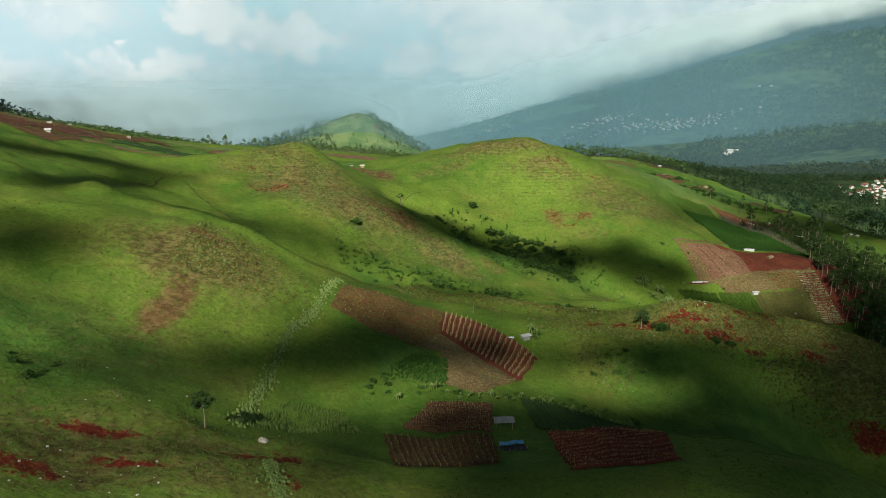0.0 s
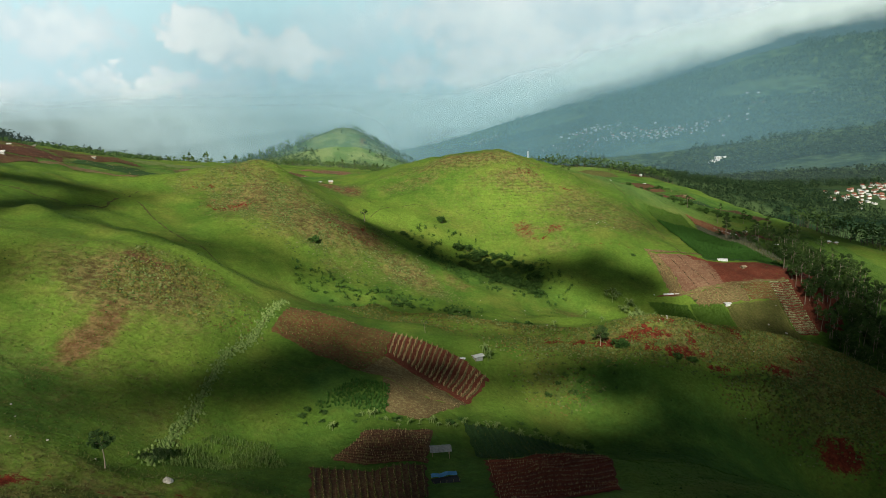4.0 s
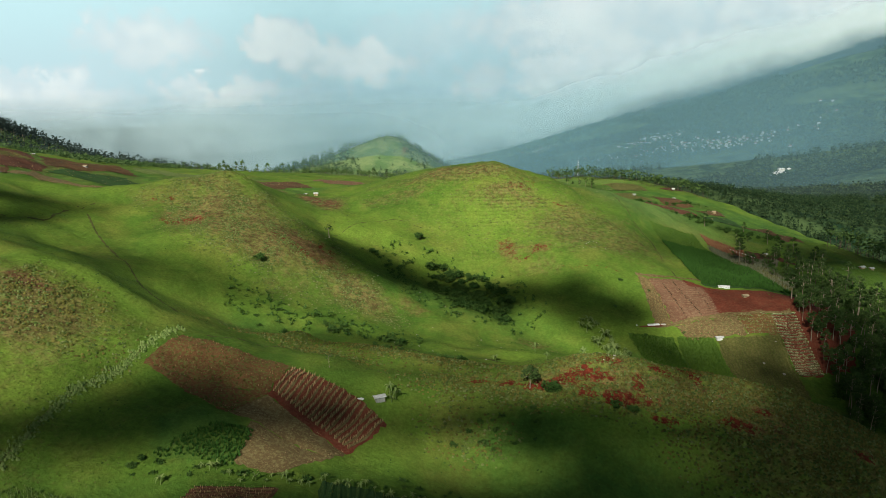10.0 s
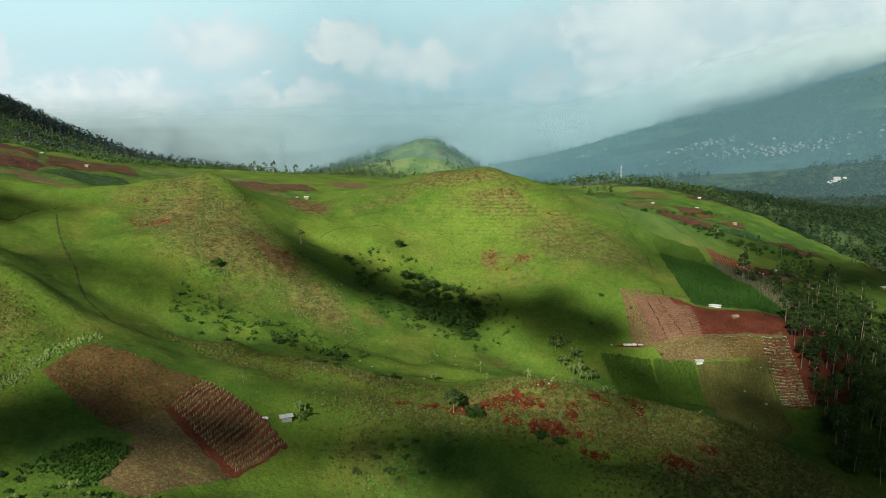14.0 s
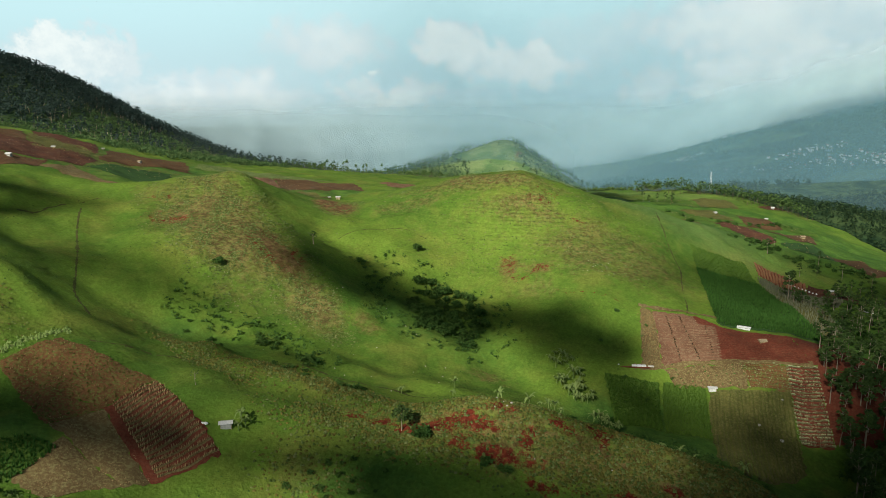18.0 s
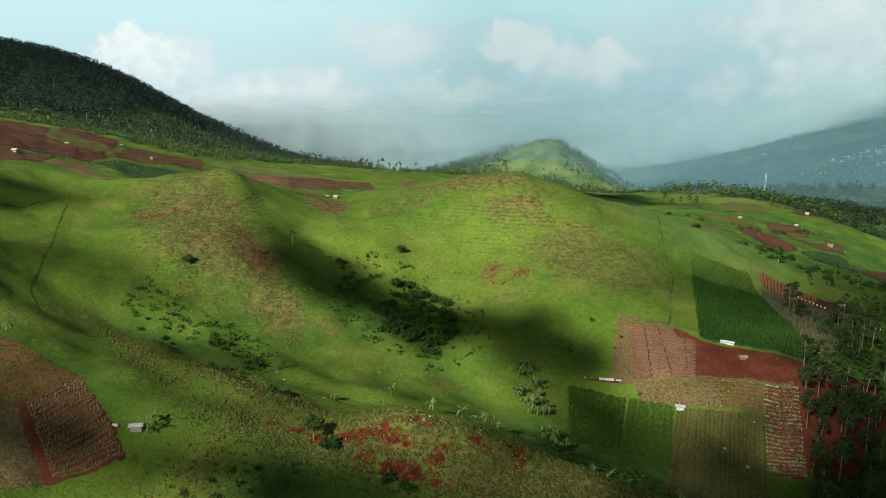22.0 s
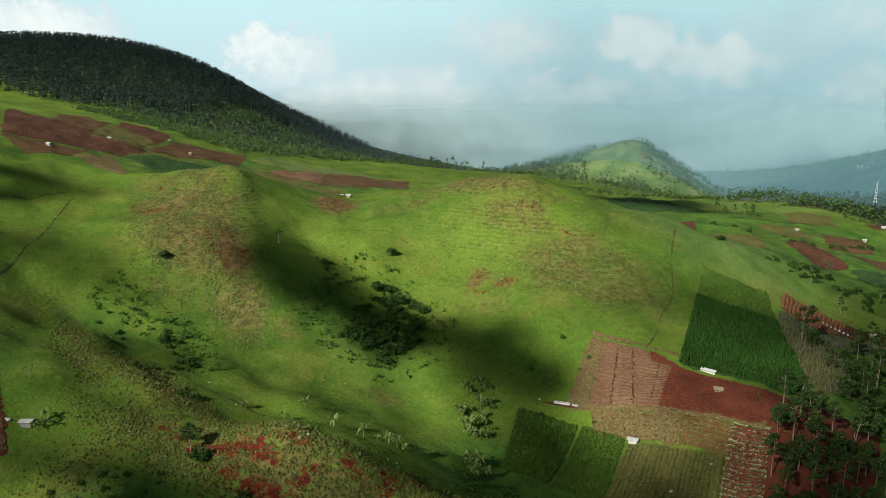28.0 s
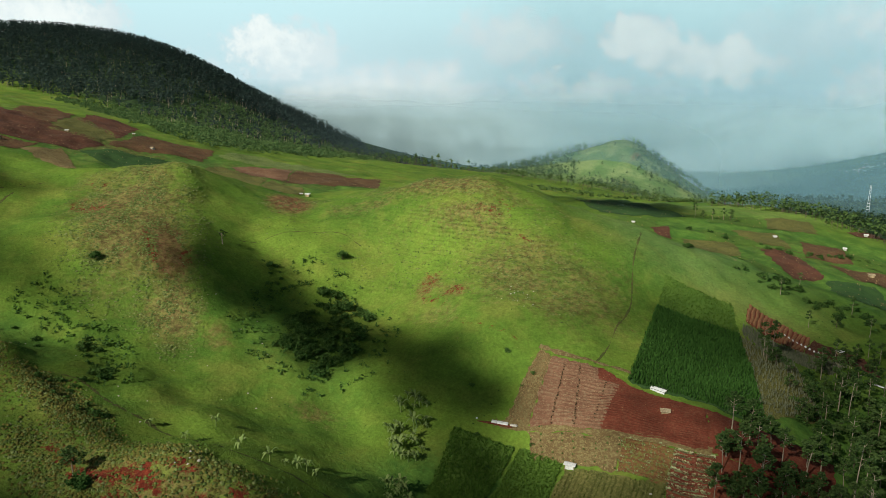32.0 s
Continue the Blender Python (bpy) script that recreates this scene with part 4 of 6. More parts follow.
# far plots on the plateau behind
for k, (q, mat, words, rows) in enumerate((
        ([(140, 513), (151, 524), (171, 482), (161, 463)], DULL_RED, "brown-red bare plot on the plateau", 12),
        ([(170, 518), (194, 526), (194, 499), (183, 495)], DULL_RUST, "tan and rust plot with dry rows", 12),
        ([(84, 515), (94, 518), (100, 498), (93, 502)], DULL_RED, "small bare red plot at the hill's foot", 5),
        ([(173, 609), (187, 623), (192, 610), (177, 598)], DULL_RED, "small red plot by the plateau's edge", 5),
        ([(13, 586), (30, 636), (93, 563), (51, 535)], DARK_GREEN, "dark green plot in a hollow", 14),
        ([(176, 548), (194, 556), (200, 532), (182, 530)], YOUNG_SOIL, "green bedded plot on the plateau", 9),
        ([(108, 530), (132, 540), (138, 516), (116, 508)], YOUNG_SOIL, "green weedy plot on the plateau", 8),
        ([(104, 505), (128, 512), (136, 486), (112, 480)], GREEN_SOIL, "olive weedy plot on the plateau", 9),
        ([(136, 486), (158, 460), (150, 448), (124, 474)], YOUNG_SOIL, "green young crop plot on the plateau", 9),
        ([(120, 548), (140, 556), (152, 528), (138, 520)], GREEN_SOIL, "olive bedded plot on the plateau", 9),
        ([(154, 545), (172, 556), (180, 530), (160, 520)], BROWN_SOIL, "dull brown plot on the plateau", 9),
        ([(172, 480), (190, 490), (200, 462), (178, 452)], DARK_GREEN, "dark green crop plot by the hedge", 10),
        ([(98, 590), (126, 600), (134, 566), (106, 556)], YOUNG_SOIL, "green plot before the plateau trees", 9),
        ([(128, 604), (152, 612), (160, 578), (136, 568)], GREEN_SOIL, "olive plot before the plateau trees", 9),
        ([(62, 528), (80, 540), (88, 516), (72, 508)], YOUNG_SOIL, "green plot at the foot of the hill", 7),
        ([(192, 470), (212, 480), (222, 450), (204, 444)], DULL_RUST, "rusty dry plot on the plateau slope", 8),
        ([(-300, 365), (-177, 376), (-164, 350), (-187, 303)], DULL_RED, "wide deep red tilled plot on the hillside", 20),
        ([(-185, 301), (-168, 335), (-156, 316), (-163, 300)], BROWN_SOIL, "dark brown plot with pale litter", 8),
        ([(-160, 320), (-161, 343), (-112, 319), (-140, 318)], STRAW_SOIL, "pale trampled earth by a hut", 0),
        ([(-264, 374), (-330, 430), (-275, 420), (-206, 358)], BROWN_SOIL, "dark red-brown bedded plot high on the rise", 12),
        ([(-250, 402), (-300, 450), (-245, 447), (-199, 398)], DULL_RED, "narrow dark red plot on the rise", 8),
        ([(-204, 358), (-268, 416), (-206, 403), (-180, 373)], GREEN_SOIL, "green bedded plot on the rise", 14),
        ([(-180, 378), (-221, 434), (-184, 457), (-156, 423)], BROWN_SOIL, "brown plot with many upright rows", 22),
        ([(-162, 350), (-168, 376), (-148, 397), (-105, 345)], DARK_GREEN, "dark green vegetable plot", 16),
        ([(-170, 446), (-190, 485), (-110, 516), (-131, 468)], PALE_TRACK, "bright green grass strip between plots", 0),
        ([(-142, 432), (-136, 479), (-101, 434), (-123, 422)], PINK_SOIL, "pinkish dry plot on the plateau", 10),
        ([(-136, 480), (-95, 517), (-66, 475), (-97, 430)], DULL_RUST, "wide rust-red ploughed field", 16),
        ([(-120, 383), (-139, 420), (-102, 423), (-76, 383)], GREEN_SOIL, "green vegetable plot in rows beside a hut", 16),
        ([(-101, 424), (-70, 416), (-46, 389), (-75, 384)], GREEN_SOIL, "green vegetable plot in rows", 14),
        ([(-95, 560), (-60, 570), (-40, 540), (-70, 530)], PINK_SOIL, "pinkish dry plot beyond the ploughed field", 6))):
    plot = Plot(q, 40 + k).bed(mat, "terrace_plot", words, cell=2.5, wobble=1.2, lift=0.25)
    if rows:
        plot.ridges(int(rows * 1.7), mat, "v", 0.05, 0.9)
        plot.plants(rows, 1.4, WEED if mat in (GREEN_SOIL, BROWN_SOIL) else STRAW, "crop_cover", "low crop in rows", "v", 0.35, 0.3, 0.14, 4, miss=0.86, jitter=0.8)

# tracks and ditches
strip("footpath", [(109, 416), (114, 392), (121, 369), (122, 353), (124, 336), (124, 327)], 0.9, TRACK_SOIL, "narrow trodden footpath down the green hill")
strip("footpath", [(-104, 287), (-91, 271), (-69, 248), (-51, 228), (-42, 222), (-36, 219)], 1.1, TRACK_SOIL, "narrow dark footpath along the slope")
strip("ditch", [(-150, 250), (-113, 268), (-112, 283), (-110, 304)], 1.6, TRACK_SOIL, "dark grassy ditch on the hillside")
strip("field_edge", [(-31, 206), (-33, 181), (-37, 167), (-38, 150), (-39, 135), (-38, 122)], 1.0, PALE_TRACK, "pale weedy boundary strip between pastures", 0.1)
strip("field_edge", [(107, 327), (118, 327.6), (135.5, 331)], 1.7, STRAW_SOIL, "tan earth bank along the red field", 0.35)
strip("field_edge", [(108, 297.4), (135, 303.2), (142, 304), (163, 306)], 1.8, STRAW_SOIL, "tan earth bank below the red field", 0.3)
strip("footpath", [(-24, 205), (10, 232), (40, 234), (75, 233), (100, 240), (120, 244)], 1.8, TRACK_SOIL, "overgrown track behind the ridge", 0.05)
strip("field_edge", [(119, 485), (131, 462), (143, 446), (156, 446)], 2.6, PALE_TRACK, "pale grassy track over the plateau")
strip("footpath", [(101, 521), (130, 518.5), (139, 514), (151, 525), (170, 530), (193, 545)], 1.6, TRACK_SOIL, "dark hedge line across the plateau")
strip("footpath", [(-22, 328), (-18, 339), (-12, 348), (-3, 356), (6, 359), (16, 357)], 0.7, TRACK_SOIL, "faint terrace line across the hill")


# ---- trees and shrubs ----
def crown_mesh(name, rng, lumps, leaves, size, mat):
    """A crown of leaf cards in uneven lumps (x, y, z, radius)."""
    pts = []
    for x, y, z, r in lumps:
        n = int(leaves * r * r)
        d = rng.normal(size=(n, 3))
        d /= np.linalg.norm(d, axis=1)[:, None]
        d *= (r * rng.uniform(0.55, 1.08, n))[:, None]
        d[:, 2] *= 0.75
        pts.append(d + [x, y, z])
    return mesh(name, *cards(rng, np.concatenate(pts), size), mat)


def make_tree(seed, high, spread, bare, label, category="tree", group="", leaf=TREE_LEAF, bark=BARK, leaves=34, size=0.55, thick=0.16, lumps=9, split=True):
    """A tree on a bare stem: trunk, limbs and a broken crown. Stands off the land until it is copied."""
    rng = np.random.RandomState(seed)
    root = tagged(new("tree"), label, category, group)
    lean = rng.normal(0, 0.035, 2)
    stem = [(lean[0] * high * t * t + 0.08 * math.sin(5 * t + seed), lean[1] * high * t * t, high * t * 0.86 - 0.4) for t in np.linspace(0, 1, 7)]
    trunk = part("trunk", mesh("trunk", *tube(stem, [thick * (1.25 - 0.95 * t) for t in np.linspace(0, 1, 7)], 7), bark, True), root)
    wood = []
    balls = []
    for k in range(lumps):
        t = bare + (1 - bare) * (k + 0.4) / lumps
        a = k * 2.4 + rng.uniform(-0.5, 0.5)
        reach = spread * (0.35 + 0.65 * math.sin(math.pi * min(0.95, (t - bare) / (1 - bare) * 0.75 + 0.2))) * rng.uniform(0.55, 1.0)
        base = Vector((lean[0] * high * t * t, lean[1] * high * t * t, high * t * 0.86 - 0.4))
        tip = base + Vector((reach * math.cos(a), reach * math.sin(a), 0.12 * high * rng.uniform(0.3, 1.0)))
        wood.append(tube([base, (base + tip) * 0.5 + Vector((0, 0, -0.06 * reach)), tip], [thick * 0.5 * (1.1 - t * 0.6), thick * 0.3, 0.02], 5))
        balls.append((*tip, spread * rng.uniform(0.30, 0.50)))
    balls.append((lean[0] * high, lean[1] * high, high * 0.93, spread * 0.4))
    if split:
        for limb in wood:
            part("limb", mesh("limb", *limb, bark, True), trunk)
    else:
        part("limb", mesh("limb", *join(wood), bark, True), trunk)
    part("crown", crown_mesh("crown", rng, balls, leaves, size, leaf), root)
    return root


def make_shrub(seed, wide, high, label, leaf=SHRUB_LEAF, group="", leaves=26, size=0.5):
    rng = np.random.RandomState(seed)
    root = tagged(new("shrub"), label, "shrub", group)
    balls = [(rng.uniform(-0.45, 0.45) * wide, rng.uniform(-0.45, 0.45) * wide, high * rng.uniform(0.3, 0.7), wide * rng.uniform(0.22, 0.42)) for k in range(8)]
    wood = [tube([(0.1 * x, 0.1 * y, -0.3), (x * 0.6, y * 0.6, z * 0.5), (x, y, z)], [0.07, 0.05, 0.02], 5) for x, y, z, r in balls[:4]]
    part("woody_stem", mesh("woody_stem", *join(wood), DARK_BARK, True), root)
    part("foliage", crown_mesh("foliage", rng, balls, leaves, size, leaf), root)
    return root


def make_banana(seed, high, label, group=""):
    rng = np.random.RandomState(seed)
    root = tagged(new("banana_plant"), label, "banana plant", group)
    part("stem", mesh("stem", *tube([(0, 0, -0.3), (0.05, 0, high * 0.3), (0.02, 0.05, high * 0.55)], [0.16, 0.13, 0.08], 7), BANANA_LEAF, True), root)
    for k in range(8):
        a, reach, rise = k * 2.4 + rng.uniform(-0.3, 0.3), high * rng.uniform(0.38, 0.62), high * rng.uniform(0.25, 0.55)
        verts, faces = [], []
        for j, t in enumerate(np.linspace(0, 1, 6)):
            r, z = reach * t, high * 0.5 + rise * math.sin(t * 2.2) - 0.25 * high * t * t * (k % 3)
            w = 0.30 * math.sin(math.pi * (0.12 + 0.85 * t)) + 0.03
            c, s = math.cos(a), math.sin(a)
            verts += [(r * c - w * s, r * s + w * c, z - 0.1), (r * c, r * s, z), (r * c + w * s, r * s - w * c, z - 0.1)]
            if j:
                n = j * 3
                faces += [(n - 3, n - 2, n + 1, n), (n - 2, n - 1, n + 2, n + 1)]
        part("leaf", mesh("leaf", verts, faces, BANANA_LEAF, True), root)
    return root


def plant(kinds, rng, spots, low=0.8, high=1.2, sink=0.1):
    """Copies of the given kinds at the spots (x, y), turned and sized at random."""
    for x, y in spots:
        k = kinds[rng.randint(len(kinds))]
        s = rng.uniform(low, high)
        m = pose(x, y, float(land(x, y)) - sink, 0, 0, rng.uniform(0, 360)) @ Matrix.Diagonal((s, s, s * rng.uniform(0.9, 1.12), 1))
        copy_thing(k, m)


def away(kinds):
    """Takes the patterns off the scene once they are copied."""
    for k in kinds:
        for o in (*k.children_recursive, k):
            bpy.data.objects.remove(o)


def scatter(rng, corners, count, least=0.0):
    """Random places inside a polygon, no two nearer than least."""
    q = np.array(corners, float)
    lo, hi, out = q.min(0), q.max(0), []
    for _ in range(count * 40):
        if len(out) >= count:
            break
        p = rng.uniform(lo, hi)
        x, y = q[:, 0], q[:, 1]
        x2, y2 = np.roll(x, -1), np.roll(y, -1)
        cross = ((y > p[1]) != (y2 > p[1])) & (p[0] < (x2 - x) * (p[1] - y) / (y2 - y + 1e-9) + x)
        if cross.sum() % 2 and (not out or least == 0 or min((p[0] - a) ** 2 + (p[1] - b) ** 2 for a, b in out) > least * least):
            out.append((float(p[0]), float(p[1])))
    return out


rng = np.random.RandomState(11)
# the grove of slim trees on red earth
grove = [make_tree(60 + k, h, s, b, "slim young tree with pale bare trunk on red earth", group="slim trees of the grove", leaves=64, size=0.46, lumps=9)
         for k, (h, s, b) in enumerate(((9.5, 2.1, 0.5), (11.5, 2.3, 0.55), (8, 2.4, 0.4), (13, 2.2, 0.6)))]
plant(grove, rng, scatter(rng, [(163, 318), (174, 317), (188, 320), (197, 308), (194, 284), (178, 280), (167, 279)], 58, 2.9), 0.7, 1.15)
plant(grove, rng, scatter(rng, [(168, 279), (196, 284), (205, 262), (182, 248), (166, 258)], 44, 2.9), 0.8, 1.15)
away(grove)
wild = [make_tree(70 + k, h, s, b, "tall slender tree with thin crown at the wood edge", group="trees of the wood edge", leaves=44, size=0.52, bark=(BARK, DARK_BARK)[k % 2], lumps=6, split=False)
        for k, (h, s, b) in enumerate(((12, 2.6, 0.5), (9, 2.4, 0.35), (14, 2.5, 0.6), (7, 2.6, 0.25)))]
plant(wild, rng, scatter(rng, [(156, 384), (172, 386), (205, 392), (226, 362), (212, 330), (192, 326), (180, 331), (171, 350)], 84, 3.0), 0.5, 1.0)
plant(wild, rng, scatter(rng, [(196, 440), (215, 415), (205, 393), (180, 395), (150, 440), (165, 455)], 8, 7), 0.4, 0.7)
plant(wild, rng, scatter(rng, [(178, 390), (196, 386), (212, 398), (206, 408), (186, 402)], 16, 3.4), 0.4, 0.75)
plant(wild, rng, [(97, 561), (101, 564), (106, 565), (111, 570), (115, 568)], 0.5, 0.9)
plant(wild, rng, scatter(rng, [(189, 320), (212, 330), (222, 300), (214, 268), (198, 284)], 44, 3.4), 0.8, 1.2)
away(wild)

# single trees
lone = make_tree(81, 7.2, 1.7, 0.62, "small lone tree with pale thin trunk in pasture", leaves=120, size=0.34, thick=0.11)
copy_thing(lone, pose(-41, 113.5, float(land(-41, 113.5)) - 0.1, 0, 0, 40))
away([lone])
lone = make_tree(82, 6.4, 2.2, 0.6, "dark flat-topped tree on the red ridge", leaves=80, size=0.36, bark=BARK, thick=0.13)
copy_thing(lone, pose(60.5, 208.5, float(land(60.5, 208.5)) - 0.1, 0, 0, 10))
away([lone])
lone = make_tree(83, 5.6, 1.9, 0.68, "pale-trunked tree with a few drooping fronds on the slope", leaves=16, size=0.5, bark=BARK, thick=0.2, lumps=6)
copy_thing(lone, pose(-19, 317, float(land(-19, 317)) - 0.1, 0, 0, 0))
away([lone])
lone = make_tree(84, 4.6, 1.3, 0.5, "thin small tree above the stalk rows", leaves=16, size=0.35, thick=0.07, lumps=6)
copy_thing(lone, pose(9, 203, float(land(9, 203)) - 0.1, 0, 0, 0))
away([lone])
for seed, x, y, w, h, words in ((91, 15, 346, 3.6, 4.2, "round dark bush alone on the green hill"), (92, -34.5, 275, 3.2, 2.8, "dark round bush on the brown spur"),
                                (93, 66, 207, 3.6, 2.2, "dark leafy bush on red earth"), (94, 125, 427, 3.0, 2.6, "small dark bush on the hill shoulder"),
                                (95, 86, 203, 2.2, 2.2, "dark bush beside bare earth"), (96, 82, 203, 2.0, 2.0, "dark bush beside bare earth")):
    bush = make_shrub(seed, w, h, words, leaves=60, size=0.42)
    copy_thing(bush, pose(x, y, float(land(x, y)) - 0.1, 0, 0, seed * 7))
    away([bush])

# shrubs of the gully, the hedges and the ditch
bushes = [make_shrub(100 + k, w, h, "dense green shrub in the damp gully", group="shrubs of the gully") for k, (w, h) in enumerate(((3.4, 2.6), (2.6, 2.0), (4.2, 3.2)))]
plant(bushes, rng, scatter(rng, [(20, 328), (40, 328), (58, 306), (54, 288), (34, 290), (24, 308)], 84, 1.6), 0.55, 1.25)

plant(bushes, rng, scatter(rng, [(-8, 326), (8, 330), (16, 312), (4, 316)], 12, 2.2), 0.35, 0.7)
away(bushes)
bushes = [make_shrub(110 + k, w, h, "low dark shrub along the grassy ditch", group="shrubs of the ditch") for k, (w, h) in enumerate(((2.6, 1.6), (2.0, 1.4), (3.2, 2.4)))]
plant(bushes, rng, scatter(rng, [(-10, 254), (2, 258), (24, 240), (26, 231), (14, 240)], 14, 2.0), 0.5, 1.2)
plant(bushes, rng, scatter(rng, [(-36, 254), (-24, 258), (-14, 250), (-8, 236), (-26, 238)], 9, 2.5), 0.3, 0.85)
plant(bushes, rng, scatter(rng, [(12, 226), (40, 223), (52, 225), (40, 229), (16, 233)], 14, 1.8), 0.4, 0.8)
plant(bushes, rng, scatter(rng, [(-14, 158), (-4, 154), (48, 176), (52, 166), (20, 160), (-4, 148), (-22, 150)], 26, 2.0), 0.3, 0.7)
plant(bushes, rng, scatter(rng, [(112, 240), (130, 226), (152, 236), (140, 250), (126, 254)], 22, 2.2), 0.5, 0.9)
plant(bushes, rng, scatter(rng, [(98, 330), (125, 300), (110, 270), (92, 300)], 12, 4), 0.3, 0.6)
plant(bushes, rng, scatter(rng, [(-100, 120), (-70, 124), (-66, 112), (-95, 108)], 10, 2.5), 0.35, 0.7)
plant(bushes, rng, scatter(rng, [(44, 196), (66, 202), (60, 188), (40, 186)], 14, 2.2), 0.35, 0.7)
plant(bushes, rng, scatter(rng, [(142, 426), (175, 428), (205, 430), (208, 442), (170, 440), (142, 436)], 34, 2.4), 0.6, 1.3)
plant(bushes, rng, scatter(rng, [(101, 520), (130, 516), (151, 516), (193, 543), (193, 548), (150, 521), (100, 525)], 18, 3), 0.6, 1.2)
away(bushes)
bushes = [make_shrub(140 + k, w, h, "dark leafy undergrowth shrub below slim trees", group="undergrowth of the grove") for k, (w, h) in enumerate(((3.4, 2.4), (4.4, 3.0)))]
plant(bushes, rng, scatter(rng, [(168, 284), (190, 290), (205, 300), (212, 268), (184, 246), (165, 256)], 66, 2.6), 0.6, 1.2)
plant(bushes, rng, scatter(rng, [(172, 352), (182, 330), (210, 330), (224, 362), (204, 390), (176, 386)], 40, 3.4), 0.6, 1.2)
away(bushes)
bananas = [make_banana(120 + k, h, "broad-leaved banana plant with pale arching leaves", "banana plants") for k, h in enumerate((3.4, 2.7, 4.0))]
plant(bananas, rng, [(-4 + 1.45 * k + rng.uniform(-0.8, 0.8), 152.5 + 0.36 * k + rng.uniform(-1.6, 1.6)) for k in range(36)], 0.3, 0.6)
plant(bananas, rng, scatter(rng, [(80, 300), (92, 292), (98, 274), (90, 272), (82, 284)], 26, 1.5), 0.7, 1.2)
plant(bananas, rng, scatter(rng, [(98, 266), (106, 266), (106, 254), (99, 254)], 9, 1.3), 0.7, 1.0)
plant(bananas, rng, [(26.4, 194.6), (27.2, 196.2), (25.6, 197), (84.5, 238), (87, 240), (89, 241.5), (90.5, 243), (92, 244), (77, 236.5), (63, 242)], 0.7, 1.0)
plant(bananas, rng, [(-10, 149), (66, 231), (51, 233), (118, 235), (122, 233), (126, 236), (137, 238)], 0.6, 0.9)
away(bananas)

# slim trees along the far ridge and on the far hill
ridge_trees = [make_tree(130 + k, h, s, b, "slim distant tree on the ridge line", group="trees of the far ridge", leaves=6, size=1.5, thick=0.22, lumps=6, leaf=TREE_LEAF, bark=DARK_BARK, split=False)
               for k, (h, s, b) in enumerate(((15, 2.4, 0.7), (12, 3.2, 0.45), (18, 2.2, 0.75)))]
plant(ridge_trees, rng, scatter(rng, [(-420, 850), (-330, 815), (-235, 790), (-250, 840), (-350, 880)], 40, 7), 0.5, 1.0, 0.3)
plant(ridge_trees, rng, scatter(rng, [(-260, 740), (-100, 770), (60, 770), (60, 800), (-120, 820), (-260, 790)], 34, 9), 0.35, 0.7, 0.3)
plant(ridge_trees, rng, scatter(rng, [(-140, 1118), (-60, 1112), (30, 1105), (30, 1120), (-60, 1130)], 18, 7), 0.5, 0.8, 0.3)
away(ridge_trees)


def canopy(rng, xs, ys, high, wide, leaf_n, size, bare=0.4):
    """Many far trees in one sheet of leaf cards and thin stems."""
    zs = land(xs, ys)
    n = len(xs)
    h = high * rng.uniform(0.7, 1.25, n)
    t = rng.uniform(bare, 1.0, (n, leaf_n))
    a = rng.uniform(0, 6.283, (n, leaf_n))
    r = wide * rng.uniform(0.2, 1.0, (n, leaf_n)) * np.sin(np.clip((1.08 - t) / (1.08 - bare), 0, 1) * 2.2 + 0.35)
    pts = np.stack([xs[:, None] + r * np.cos(a), ys[:, None] + r * np.sin(a), zs[:, None] + h[:, None] * t], -1).reshape(-1, 3)
    return cards(rng, pts, size, 0.6, 1.35)


def stems(rng, xs, ys, high, thick):
    zs = land(xs, ys)
    a = rng.uniform(0, 3.14, len(xs))
    base = np.stack([xs, ys, zs - 0.5], -1)
    d = np.stack([np.cos(a), np.sin(a), 0 * a], -1) * thick
    e = np.stack([-np.sin(a), np.cos(a), 0 * a], -1) * thick
    top = base + np.stack([0 * a, 0 * a, high * rng.uniform(0.6, 0.9, len(xs))], -1)
    verts = np.stack([base - d, base + d, base + e * 1.6, top], 1).reshape(-1, 3)
    i = np.arange(len(xs))[:, None] * 4
    return verts, np.concatenate([i + [0, 1, 3], i + [1, 2, 3], i + [2, 0, 3]])


def within(x, y, corners):
    q = np.array(corners, float)
    x2, y2 = np.roll(q[:, 0], -1), np.roll(q[:, 1], -1)
    inside = np.zeros(len(x), bool)
    for k in range(len(q)):
        inside ^= ((q[k, 1] > y) != (y2[k] > y)) & (x < (x2[k] - q[k, 0]) * (y - q[k, 1]) / (y2[k] - q[k, 1] + 1e-9) + q[k, 0])
    return inside


def patchy(x, y, size, seed):
    """Uneven cover between 0 and 1."""
    w = np.random.RandomState(seed)
    h = 0.0 * x
    for k in range(6):
        turn, shift, s = w.uniform(0, 6.283), w.uniform(0, 6.283), size * w.uniform(0.5, 1.6)
        h = h + np.sin((x * np.cos(turn) + y * np.sin(turn)) * 6.283 / s + shift)
    return np.clip(0.5 + 0.2 * h, 0, 1)


# pine forest on the mountain
fx, fy = rng.uniform(-1200, -300, 34000), rng.uniform(560, 1250, 34000)
keep = within(fx, fy, [(-1500, 640), (-900, 560), (-620, 610), (-530, 690), (-575, 800), (-500, 865), (-330, 875), (-320, 930), (-700, 1250), (-1500, 1250)])
fx, fy = fx[keep][:14500], fy[keep][:14500]
stuff("pine_forest", *canopy(rng, fx, fy, 17, 2.9, 13, 1.9, 0.2), PINE_LEAF, "dark pine forest covering the mountain side", "forest")
stuff("pine_trunks", *stems(rng, fx[::5], fy[::5], 16, 0.16), BARK, "slim pale pine trunks of the mountain forest", "forest")
